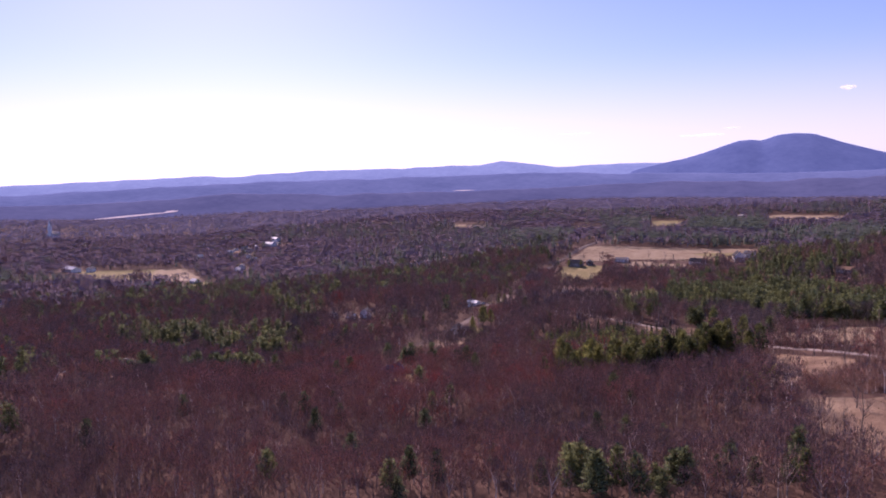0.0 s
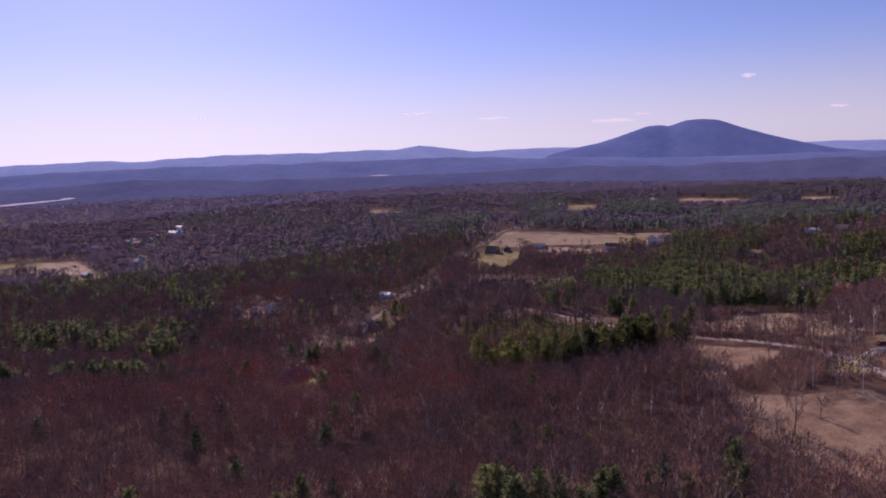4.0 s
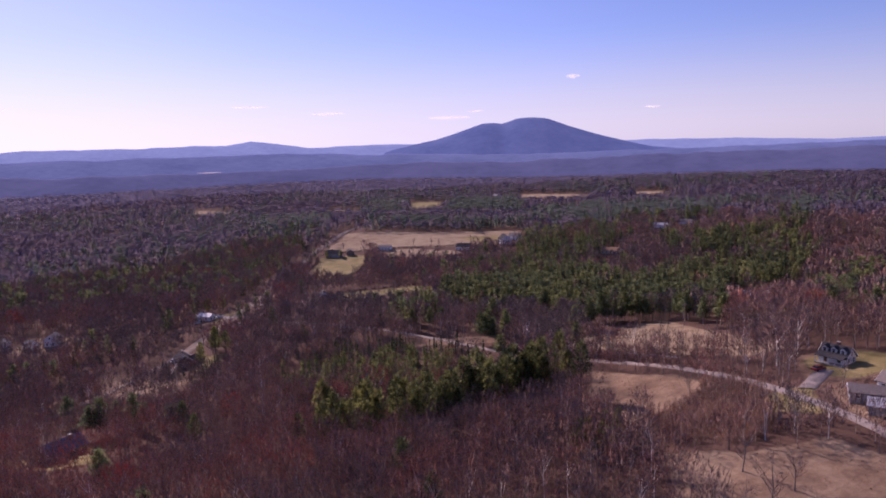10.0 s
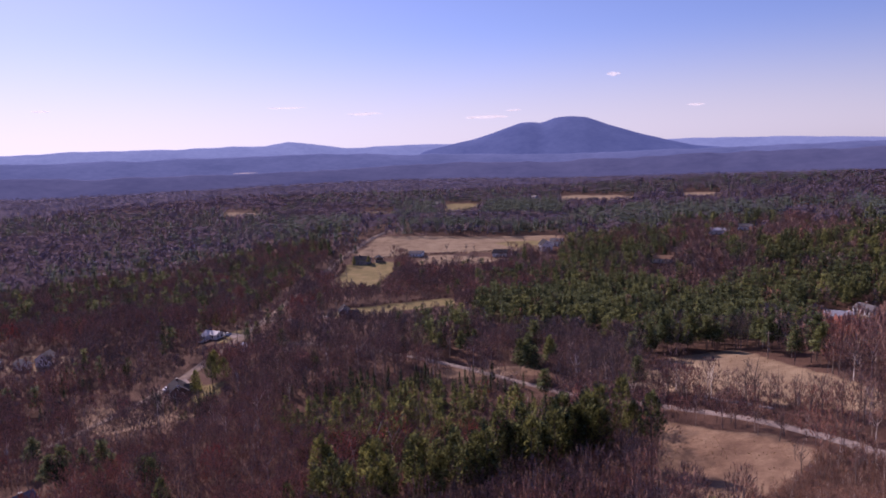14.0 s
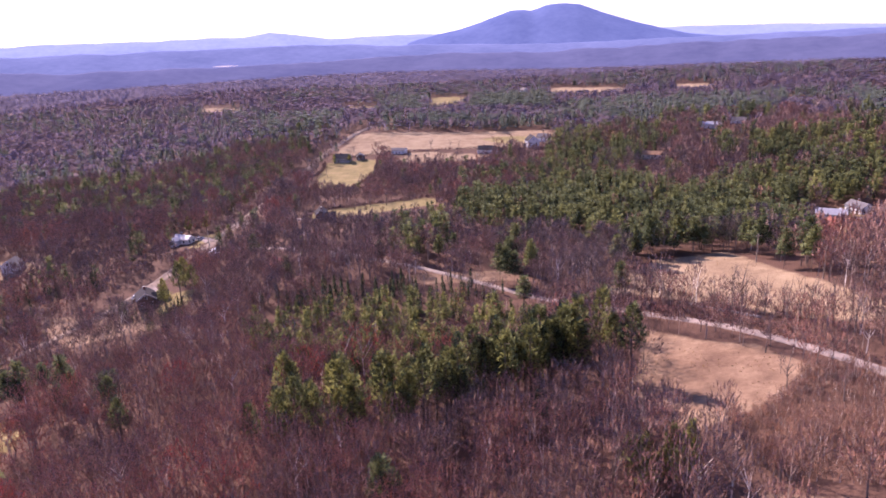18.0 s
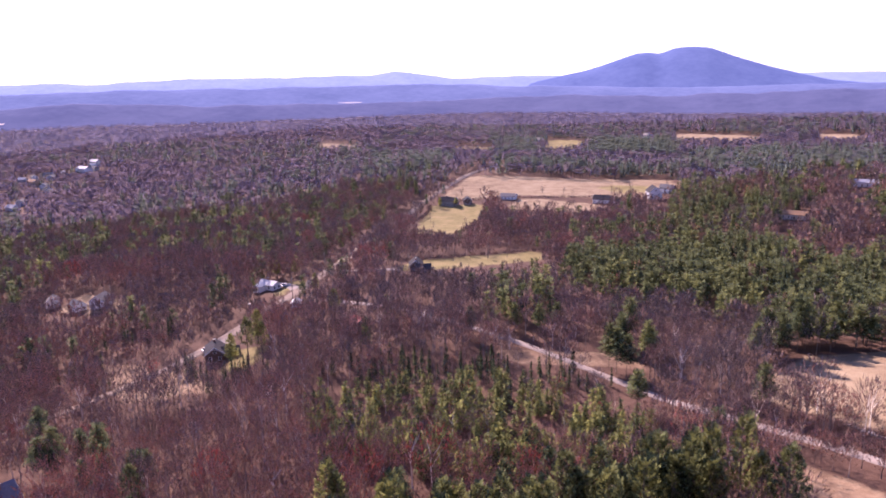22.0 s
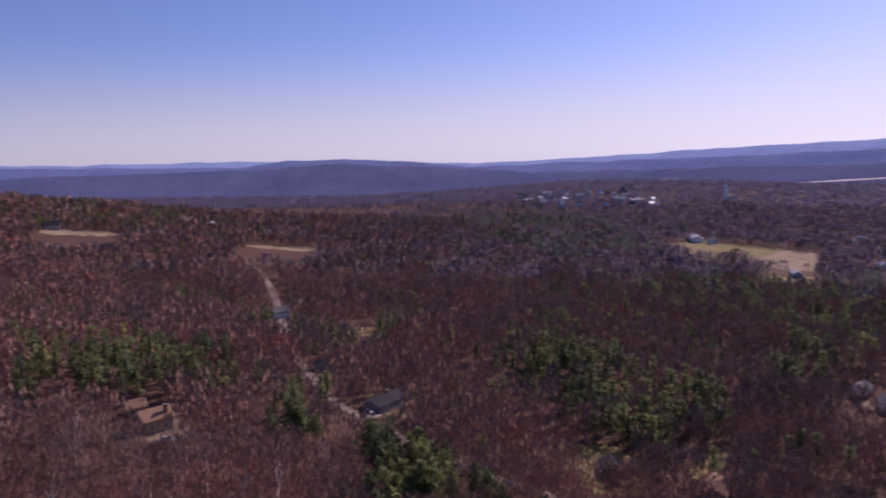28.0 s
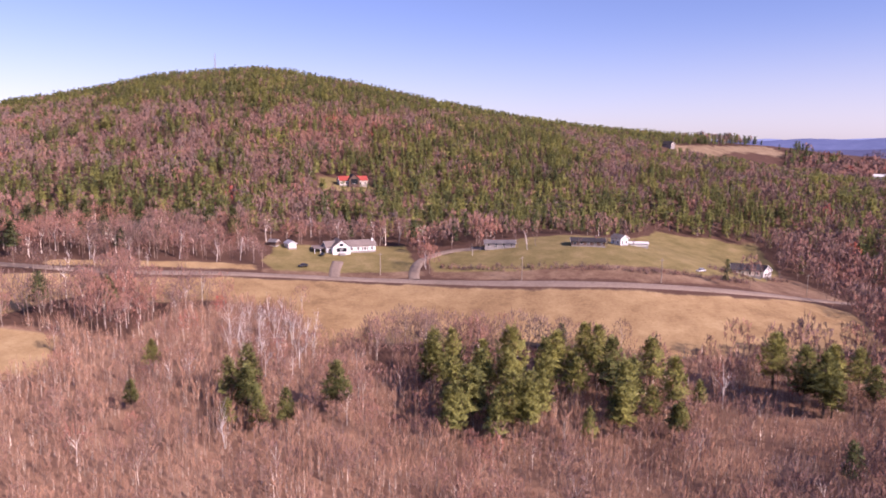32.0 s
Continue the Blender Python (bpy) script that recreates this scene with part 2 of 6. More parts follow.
GLASS, _nt, _b = nodes_of("window_glass", 0.08, 0.6)
_b.inputs["Base Color"].default_value = (0.02, 0.025, 0.03, 1)


def car_paint(name, c):
    m, nt, b = nodes_of(name, 0.3, 0.5)
    r = ramp_of(nt, [(0.3, tuple(v * 0.85 for v in c)), (0.7, c)])
    nt.links.new(noise_of(nt, 1.5, 3, position_of(nt)), r.inputs[0])
    nt.links.new(r.outputs[0], b.inputs["Base Color"])
    b.inputs["Coat Weight"].default_value = 0.5
    return m


WHITE_CAR, DARK_CAR, RED_CAR, SILVER_CAR = car_paint("white_car_paint", (0.8, 0.8, 0.8)), car_paint("dark_car_paint", (0.03, 0.035, 0.05)), car_paint("red_car_paint", (0.45, 0.05, 0.04)), car_paint("silver_car_paint", (0.5, 0.52, 0.55))


def ground_material():
    m, nt, b = nodes_of("spring_ground", 0.95, 0.1)
    pos = position_of(nt)
    n1, n2, n3 = noise_of(nt, 0.012, 4, pos), noise_of(nt, 0.09, 4, pos), noise_of(nt, 0.8, 4, pos, 0.7)
    litter = ramp_of(nt, [(0.3, (0.085, 0.048, 0.037)), (0.55, (0.125, 0.072, 0.052)), (0.75, (0.19, 0.112, 0.08))])
    nt.links.new(math_of(nt, "ADD", math_of(nt, "MULTIPLY", n2, 0.55), math_of(nt, "MULTIPLY", n3, 0.45)), litter.inputs[0])
    hay = ramp_of(nt, [(0.34, (0.16, 0.108, 0.068)), (0.45, (0.265, 0.188, 0.117)), (0.56, (0.35, 0.262, 0.166)), (0.70, (0.445, 0.36, 0.25))])
    nt.links.new(math_of(nt, "ADD", math_of(nt, "ADD", math_of(nt, "MULTIPLY", n1, 0.3), math_of(nt, "MULTIPLY", n2, 0.45)), math_of(nt, "MULTIPLY", n3, 0.25)), hay.inputs[0])
    turf = ramp_of(nt, [(0.32, (0.15, 0.125, 0.05)), (0.5, (0.235, 0.19, 0.08)), (0.68, (0.34, 0.26, 0.13))])
    nt.links.new(math_of(nt, "ADD", math_of(nt, "MULTIPLY", n2, 0.65), math_of(nt, "MULTIPLY", n3, 0.35)), turf.inputs[0])

    def edge(name):
        rag = math_of(nt, "MULTIPLY", math_of(nt, "SUBTRACT", n2, 0.5), 0.9)
        return math_of(nt, "MULTIPLY", math_of(nt, "SUBTRACT", math_of(nt, "ADD", attr_of(nt, name), rag), 0.38), 4.0, True)

    bracken = ramp_of(nt, [(0.35, (0.20, 0.115, 0.08)), (0.55, (0.31, 0.19, 0.125)), (0.72, (0.44, 0.30, 0.20))])
    nt.links.new(math_of(nt, "ADD", math_of(nt, "MULTIPLY", n2, 0.6), math_of(nt, "MULTIPLY", n3, 0.4)), bracken.inputs[0])
    c = mix_of(nt, edge("bracken"), litter.outputs[0], bracken.outputs[0])
    gold = mix_of(nt, 1.0, hay.outputs[0], (1.22, 1.14, 0.92), "MULTIPLY")
    c = mix_of(nt, edge("hay"), c, mix_of(nt, edge("gold"), hay.outputs[0], gold))
    rank = ramp_of(nt, [(0.36, (0.12, 0.07, 0.048)), (0.47, (0.21, 0.13, 0.085)), (0.56, (0.295, 0.20, 0.13)), (0.68, (0.39, 0.29, 0.195))])
    nt.links.new(math_of(nt, "ADD", math_of(nt, "ADD", math_of(nt, "MULTIPLY", noise_of(nt, 0.05, 4, pos), 0.5), math_of(nt, "MULTIPLY", noise_of(nt, 0.22, 5, pos, 0.7), 0.35)), math_of(nt, "MULTIPLY", n3, 0.15)), rank.inputs[0])
    c = mix_of(nt, math_of(nt, "MULTIPLY", edge("rank"), 0.85), c, rank.outputs[0])
    c = mix_of(nt, edge("turf"), c, turf.outputs[0])
    nt.links.new(c, b.inputs["Base Color"])
    bump_of(nt, b, n3, 0.6, 0.4)
    return m


GROUND = ground_material()


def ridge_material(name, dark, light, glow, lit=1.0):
    """Far wooded hills: miles of hazy air put into their colour and glow."""
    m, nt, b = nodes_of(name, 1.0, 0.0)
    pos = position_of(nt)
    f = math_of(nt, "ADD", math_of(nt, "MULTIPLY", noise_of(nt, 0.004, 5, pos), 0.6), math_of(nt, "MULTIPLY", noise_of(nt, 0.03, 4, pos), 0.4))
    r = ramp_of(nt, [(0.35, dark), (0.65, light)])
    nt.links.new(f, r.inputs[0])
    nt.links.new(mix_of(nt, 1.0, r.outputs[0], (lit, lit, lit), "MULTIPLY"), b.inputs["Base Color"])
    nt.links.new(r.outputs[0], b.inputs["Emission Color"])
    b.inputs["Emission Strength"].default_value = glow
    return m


# ---- the lie of the land ----
CREST_X = (-2200, -1300, -900, -640, -510, -375, -245, -170, -110, -50, 20, 80, 165, 270, 500, 1200, 2600)
CREST_Z = (0, 34, 64, 79, 93, 107, 129, 144, 154, 164, 157, 152, 130, 112, 97, 58, 20)
BUMPS = [
    (72, 112, 65, 9), (130, 180, 120, 32), (15, 160, 60, -9), (-160, 260, 100, 11), (-240, 185, 80, -22), (-280, 320, 130, 4), (-120, 400, 140, 11), (140, 390, 140, -23), (130, 640, 200, 32),
    (-80, 640, 180, -22), (-220, 740, 140, 27), (-900, 600, 420, -15), (-260, 20, 120, 25), (-80, -285, 70, -5), (-110, -430, 110, -18), (-217, -236, 60, 21), (-310, -260, 90, -17),
    (-150, -200, 60, -2), (-130, -110, 90, -13), (20, -60, 110, 6), (-800, -690, 170, -42),
]
BUMPS += [
    (-665, -985, 90, 13), (-860, -1020, 105, 15), (-880, -250, 250, 7), (420, 300, 260, 27), (-700, 1250, 260, 16), (250, 1500, 330, 26), (700, 1200, 300, 30), (-500, 1900, 380, 22), (-1500, 1500, 450, 14), (-1450, 200, 350, 18),
    (-300, 1050, 170, 8), (-1780, 650, 230, 28), (-1558, 905, 160, 16), (-1000, -480, 230, 30),
]


def height(x, y):
    """The ground: a valley that rises behind to a long wooded ridge, with knolls and hollows (x, y, radius, rise)."""
    x, y = np.asarray(x, float), np.asarray(y, float)
    crest = sum(np.interp(x + d, CREST_X, CREST_Z) for d in (-24, -8, 8, 24)) / 4
    u = np.clip((60 - y) / 960, 0, 1)
    s = 0.72 * u + 0.28 * u * u * (3 - 2 * u)
    back = np.clip((-y - 900) / 900, 0, 1)
    s = s * (1 - 0.75 * back * back * (3 - 2 * back))
    z = -22 + (crest + 22) * s
    for bx, by, r, h in BUMPS:
        z = z + h * np.exp(-((x - bx) ** 2 + (y - by) ** 2) / (2 * r * r))
    return z


def gz(x, y):
    return float(height(x, y))


# Open land: outlines in plan
HAY_FIELDS = [
    [(4, -232), (-7, -205), (-33, -208), (-62, -200), (-66, -166), (-83, -173), (-104, -173), (-156, -160), (-189, -141), (-230, -132), (-270, -132), (-300, -184), (-290, -196), (-245, -184), (-214, -186), (-158, -206), (-114, -228), (-79, -236), (-33, -236)],
    [(40, -247), (-46, -248), (-47, -256), (40, -254)], [(60, -236), (14, -236), (12, -216), (40, -190), (70, -196)], [(42, -182), (14, -174), (12, -146), (32, -132), (80, -140)],
]
HAY_FIELDS += [
    [(16, 230), (28, 252), (38, 268), (66, 279), (74, 231), (83, 196), (88, 174), (76, 172), (64, 180), (50, 201), (34, 217)],
    [(25, 192), (38, 178), (50, 166), (56, 150), (44, 136), (30, 131), (20, 134), (11, 150), (21, 161)], [(34, 106), (54, 98), (72, 100), (83, 86), (100, 62), (110, 30), (87, 38), (56, 52), (36, 80)],
    [(-207, 728), (-15, 748), (-1, 690), (-35, 650), (-134, 650), (-205, 618)], [(-135, 640), (-60, 622), (-70, 590), (-140, 590)],
]
HAY_FIELDS += [
    [(-828, 583), (-800, 614), (-670, 522), (-692, 496), (-760, 500)], [(-560, -760), (-737, -894), (-828, -882), (-844, -971), (-620, -880)], [(-792, -238), (-828, -168), (-852, -176), (-818, -250)],
    [(-838, -40), (-856, 38), (-886, 34), (-868, -46)], [(-1726, 240), (-1776, 387), (-1740, 390), (-1690, 250)], [(-577, 1100), (-503, 1085), (-528, 1142), (-603, 1155)],
    [(-13, 1217), (103, 1158), (110, 1250), (-15, 1327)], [(-272, 22), (-258, 12), (-243, 22), (-244, 34), (-260, 34)], [(-140, 215), (-175, 205), (-215, 240), (-180, 232)],
]
HAY_FIELDS += [
    [(-292, 288), (-300, 316), (-258, 306), (-266, 286)], [(180, 1168), (231, 1137), (245, 1212), (191, 1247)], [(-800, -652), (-838, -612), (-862, -630), (-824, -676)],
    [(252, 856), (302, 839), (335, 944), (282, 969)], [(-60, 255), (-20, 262), (-10, 250), (-50, 246)],
]
LAWNS = [
    [(-48, -262), (-54, -290), (-120, -292), (-118, -247), (-52, -249)],
    [(-126, -262), (-150, -272), (-230, -285), (-293, -340), (-350, -318), (-330, -270), (-290, -230), (-241, -208), (-160, -226), (-124, -243)],
    [(-204, 597), (-161, 612), (-146, 551), (-151, 492), (-181, 488)], [(-139, 391), (-82, 448), (-74, 421), (-110, 378), (-140, 366)],
    [(-917, 463), (-928, 536), (-827, 590), (-760, 510), (-809, 469)], [(-191, 1063), (-150, 1057), (-149, 1225), (-220, 1243)], [(-318, 1029), (-259, 1012), (-280, 1104), (-343, 1116)],
    [(-282, 156), (-282, 180), (-262, 188), (-238, 178), (-240, 160)],
]
LAWNS += [
    [(-262, 196), (-272, 218), (-262, 222), (-248, 198)], [(-180, 306), (-184, 330), (-176, 334), (-174, 306)], [(-152, 226), (-158, 246), (-146, 250), (-140, 232)],
    [(-80, 700), (-40, 716), (-10, 690), (-50, 668)], [(62, 120), (70, 132), (80, 132), (76, 112)], [(-290, 96), (-312, 88), (-310, 106), (-292, 110)],
    [(-470, 66), (-450, 80), (-440, 100), (-480, 96)], [(-136, 132), (-142, 150), (-168, 151), (-186, 142), (-152, 126)], [(-122, -414), (-118, -444), (-86, -446), (-82, -414)],
    [(130, 370), (120, 395), (160, 410), (180, 395)],
]
LAWNS += [
    [(84, 140), (92, 133), (108, 139), (113, 152), (98, 162), (86, 156)],
    [(123, 356), (150, 362), (140, 310), (123, 278), (107, 276), (108, 308)], [(-144, 359), (-125, 361), (-112, 378), (-120, 392), (-140, 380)],
    [(-660, 460), (-640, 500), (-610, 490), (-630, 455)],
]
# Rough open verges with neither crop nor trees
VERGES = [[(-284, -200), (-322, -206), (-330, -262), (-290, -262)], [(-122, -236), (-158, -216), (-214, -196), (-290, -202), (-300, -262), (-126, -262)], [(-48, -244), (-120, -238), (-120, -252), (-48, -252)], [(80, 134), (84, 104), (112, 112), (116, 138), (106, 160), (84, 162)]]
# Bleached golden hay
GOLD = HAY_FIELDS[:4]
# Unmown rough grass
RANK = HAY_FIELDS[5:7] + VERGES + [[(-140, 215), (-175, 205), (-215, 240), (-180, 232)], [(-60, 255), (-20, 262), (-10, 250), (-50, 246)]]
TAN_SHINGLE = plain("tan_shingles", (0.19, 0.155, 0.14), (0.30, 0.25, 0.225), 1.6, 0.95, 0.1)
LANE = [(-150, 300), (-110, 292), (-70, 274), (-44, 258), (-17, 237), (-4, 226), (18, 212), (35, 197), (47, 183), (57, 166), (68, 142), (78, 117), (88, 91), (104, 60), (126, 20), (150, -60)]
MAIN_ROAD = [(-420, 44), (-380, 52), (-345, 62), (-302, 74), (-282, 88), (-262, 108), (-240, 140), (-215, 175), (-195, 205), (-178, 234), (-171, 256), (-170, 283), (-169, 309), (-174, 346), (-180, 380), (-201, 467), (-213, 560), (-217, 630), (-214, 690), (-211, 745), (-190, 860)]
FAR_ROAD = [(-420, 44), (-450, 42), (-520, 30), (-640, 10), (-760, -30)]
BACK_ROAD = [(160, -300), (90, -256), (43, -245), (20, -240), (0, -239), (-33, -241), (-79, -241), (-114, -234), (-158, -212), (-186, -200), (-214, -192), (-245, -190), (-280, -198), (-314, -208), (-340, -206), (-420, -190)]
DRIVES = [[(-79, -241), (-80, -252), (-83, -266)], [(-114, -235), (-116, -247), (-122, -262), (-138, -272), (-156, -266)], [(78, 130), (84, 138), (90, 146)], [(-171, 256), (-166, 250), (-160, 248)],
          [(-172, 315), (-178, 322), (-186, 324)], [(-172, 350), (-150, 358), (-138, 362)], [(-282, 88), (-290, 92), (-300, 96)]]


def signed(poly, x, y):
    """Distance to the outline, positive within."""
    inside, best = np.zeros(x.shape, bool), np.full(x.shape, 1e9)
    for (ax, ay), (bx, by) in zip(poly, poly[1:] + poly[:1]):
        dx, dy = bx - ax, by - ay
        t = np.clip(((x - ax) * dx + (y - ay) * dy) / (dx * dx + dy * dy), 0, 1)
        best = np.minimum(best, np.hypot(x - ax - t * dx, y - ay - t * dy))
        if by != ay:
            inside ^= ((ay > y) != (by > y)) & (x < ax + (y - ay) * dx / (by - ay))
    return np.where(inside, best, -best)


def line_distance(line, x, y):
    best = np.full(x.shape, 1e9)
    for (ax, ay), (bx, by) in zip(line, line[1:]):
        dx, dy = bx - ax, by - ay
        t = np.clip(((x - ax) * dx + (y - ay) * dy) / (dx * dx + dy * dy), 0, 1)
        best = np.minimum(best, np.hypot(x - ax - t * dx, y - ay - t * dy))
    return best


def area_value(polys, x, y):
    """1 within any of the outlines, 0 outside, with a soft edge."""
    v = np.zeros(x.shape)
    for p in polys:
        near = (x > min(q[0] for q in p) - 12) & (x < max(q[0] for q in p) + 12) & (y > min(q[1] for q in p) - 12) & (y < max(q[1] for q in p) + 12)
        if near.any():
            far = max(1.0, np.hypot(p[0][0], p[0][1]) / 350)
            v[near] = np.maximum(v[near], np.clip(0.5 + signed(p, x[near], y[near]) / (7 * far), 0, 1))
    return v


def mesh_of(name, verts, faces, material, attrs=()):
    """A mesh from arrays: verts (n, 3), faces (m, 3 or 4)."""
    me = bpy.data.meshes.new(name)
    n, k = faces.shape
    me.vertices.add(len(verts))
    me.vertices.foreach_set("co", np.ascontiguousarray(verts, np.float32).ravel())
    me.loops.add(n * k)
    me.loops.foreach_set("vertex_index", np.ascontiguousarray(faces, np.int32).ravel())
    me.polygons.add(n)
    me.polygons.foreach_set("loop_start", np.arange(0, n * k, k, dtype=np.int32))
    for key, values in attrs:
        if np.ndim(values) == 2:
            me.attributes.new(key, "FLOAT_VECTOR", "POINT").data.foreach_set("vector", np.ascontiguousarray(values, np.float32).ravel())
        else:
            me.attributes.new(key, "FLOAT", "POINT").data.foreach_set("value", np.ascontiguousarray(values, np.float32))
    me.materials.append(material)
    me.update(calc_edges=True)
    return me


# Young growth over dead grass: x, y, half-length, half-width
THICKETS = [(-105, -100, 155, 52), (-45, -165, 38, 42), (30, -120, 60, 60)]


def under_brush(x, y):
    v = np.zeros(x.shape)
    for bx, by, a, b in THICKETS:
        v = np.maximum(v, np.clip((1.15 - np.hypot((x - bx) / a, (y - by) / b)) * 4, 0, 1))
    return v


def build_ground():
    cx, cy, steps = -40.0, 0.0, 480
    radii = np.concatenate([np.arange(2, 420, 4.0), 420 * 1.026 ** np.arange(0, 96)])
    a = np.linspace(0, 2 * np.pi, steps, endpoint=False)
    r, a = np.meshgrid(radii, a, indexing="ij")
    x, y = cx + r * np.sin(a), cy + r * np.cos(a)
    z = height(x, y)
    v = np.stack([x, y, z], -1).reshape(-1, 3)
    i, j = np.meshgrid(np.arange(len(radii) - 1), np.arange(steps), indexing="ij")
    k = (j + 1) % steps
    f = np.stack([i * steps + j, (i + 1) * steps + j, (i + 1) * steps + k, i * steps + k], -1).reshape(-1, 4)[:, ::-1]
    me = mesh_of("ground", v, f, GROUND, [("hay", area_value(HAY_FIELDS, v[:, 0], v[:, 1])), ("bracken", under_brush(v[:, 0], v[:, 1])), ("turf", area_value(LAWNS, v[:, 0], v[:, 1])), ("rank", area_value(RANK, v[:, 0], v[:, 1])), ("gold", area_value(GOLD, v[:, 0], v[:, 1]))])
    me.polygons.foreach_set("use_smooth", np.ones(len(f), bool))
    return tagged(new("ground", me), "valley ground of leaf litter, dry hay fields and spring lawns", "ground", kind="structure")


build_ground()


def smooth_line(line, step):
    """Points at even steps along a rounded course."""
    p = np.array(line, float)
    for _ in range(2):
        q = np.empty((2 * len(p) - 2, 2))
        q[0::2], q[1::2] = 0.75 * p[:-1] + 0.25 * p[1:], 0.25 * p[:-1] + 0.75 * p[1:]
        p = np.vstack([p[:1], q, p[-1:]])
    d = np.concatenate([[0], np.cumsum(np.hypot(*np.diff(p, axis=0).T))])
    s = np.arange(0, d[-1], step)
    return np.stack([np.interp(s, d, p[:, 0]), np.interp(s, d, p[:, 1])], -1)


def road(name, line, width, material, label, lift=0.16):
    p = smooth_line(line, 4.0)
    t = np.gradient(p, axis=0)
    t /= np.linalg.norm(t, axis=1)[:, None]
    side = np.stack([-t[:, 1], t[:, 0]], -1)
    rows = []
    wob = np.array([1 + 0.05 * math.sin(k * 0.31) + 0.04 * math.sin(k * 0.17) for k in range(len(p))])[:, None]
    for off, up in ((-0.62, -0.5), (-0.5, 0.0), (-0.2, 0.06), (0.2, 0.06), (0.5, 0.0), (0.62, -0.5)):
        q = p + side * off * width * wob
        far = 1 + np.hypot(q[:, 0], q[:, 1]) / 500
        rows.append(np.column_stack([q, height(q[:, 0], q[:, 1]) + lift * far + up]))
    v = np.stack(rows, 1).reshape(-1, 3)
    i, j = np.meshgrid(np.arange(len(p) - 1), np.arange(5), indexing="ij")
    f = np.stack([i * 6 + j, (i + 1) * 6 + j, (i + 1) * 6 + j + 1, i * 6 + j + 1], -1).reshape(-1, 4)[:, ::-1]
    return tagged(new(name, mesh_of(name, v, f, material)), label, "road", kind="structure")


road("road_lane", LANE, 2.7, GRAVEL, "pale gravel country lane between hay fields and woods")
road("road_main", MAIN_ROAD[9:], 5.4, ASPHALT, "pale worn two-lane country road through the woods")
road("road_south", MAIN_ROAD[:10], 4.4, ASPHALT, "worn country road bending away under bare trees")
road("road_far", FAR_ROAD, 5.5, ASPHALT, "pale worn country road beyond the bend")
road("road_back", BACK_ROAD, 4.4, ASPHALT, "straight grey country road below the houses")
for d in DRIVES:
    road("driveway", d, 4.2, ASPHALT if d[0][1] < 0 else GRAVEL, "grey driveway up to a house", 0.22)


HILL_SHAPES = {}


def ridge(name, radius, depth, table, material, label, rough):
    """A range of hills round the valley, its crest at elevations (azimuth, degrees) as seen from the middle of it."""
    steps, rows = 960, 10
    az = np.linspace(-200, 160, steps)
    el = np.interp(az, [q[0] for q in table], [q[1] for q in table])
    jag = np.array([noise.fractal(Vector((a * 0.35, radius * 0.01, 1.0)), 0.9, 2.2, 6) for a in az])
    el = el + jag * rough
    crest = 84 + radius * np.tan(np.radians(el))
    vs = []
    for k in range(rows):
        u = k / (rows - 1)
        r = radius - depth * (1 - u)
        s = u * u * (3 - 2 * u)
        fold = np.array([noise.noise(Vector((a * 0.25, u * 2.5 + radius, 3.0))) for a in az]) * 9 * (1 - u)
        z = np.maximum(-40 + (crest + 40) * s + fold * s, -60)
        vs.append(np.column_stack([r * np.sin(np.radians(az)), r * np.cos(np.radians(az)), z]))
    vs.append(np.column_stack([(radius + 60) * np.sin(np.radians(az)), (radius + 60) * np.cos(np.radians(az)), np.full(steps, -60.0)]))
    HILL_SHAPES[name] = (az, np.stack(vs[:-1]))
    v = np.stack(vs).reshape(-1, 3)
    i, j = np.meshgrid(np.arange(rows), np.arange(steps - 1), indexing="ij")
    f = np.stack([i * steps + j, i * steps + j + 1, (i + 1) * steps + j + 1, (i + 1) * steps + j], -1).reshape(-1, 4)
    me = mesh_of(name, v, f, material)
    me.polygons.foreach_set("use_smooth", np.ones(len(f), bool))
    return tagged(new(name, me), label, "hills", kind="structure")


# Distance haze painted in: blue base colours that also emit as airlight
RANGE_HAZE = ridge_material("pale_hazed_hills", (0.19, 0.25, 0.47), (0.25, 0.32, 0.56), 0.82, 0.3)
MOUNT_HAZE = ridge_material("haze_blue_mountain", (0.085, 0.118, 0.265), (0.12, 0.16, 0.325), 0.64, 0.6)
MID_HAZE = ridge_material("haze_blue_wooded_hills", (0.088, 0.115, 0.235), (0.128, 0.16, 0.305), 0.72, 0.6)
NEAR_HAZE = ridge_material("haze_purple_wooded_hills", (0.08, 0.094, 0.19), (0.118, 0.132, 0.24), 0.52, 0.6)
ridge("backdrop_range", 4800, 700, [(-200, 0.2), (-140, 0.05), (-131, 0.3), (-126, 0.65), (-109, 0.4), (-98, 0.35), (-86, 0.0), (-80, -0.25), (-74, -0.1), (-63, 0.35), (-52, 0.65), (-46, 0.8), (-44, 0.65), (-37, 1.0), (-30, 0.95), (-26, 1.1), (-24, 0.95), (-22, 1.35), (-17.4, 0.65), (-12.6, 0.8), (-10, 0.7), (0, 0.6), (11, 0.5), (14, 0.45), (22, 0.1), (40, 0.3), (160, 0.2)], RANGE_HAZE, "range of hills on the horizon, painted in pale blue haze", 0.1)
ridge("backdrop_mountain", 4400, 900, [(-200, -2), (-14, -2), (-11.5, 0.2), (-10, 0.55), (-7.6, 1.0), (-5.8, 1.5), (-3.7, 2.2), (-2.8, 2.22), (-2.1, 2.1), (-0.9, 2.48), (0.3, 2.56), (1.4, 2.46), (3.1, 1.8), (5.2, 1.1), (7.3, 0.5), (9.4, 0.0), (13, -0.4), (16, -2), (160, -2)], MOUNT_HAZE, "wooded mountain with a double summit, painted in blue haze", 0.035)
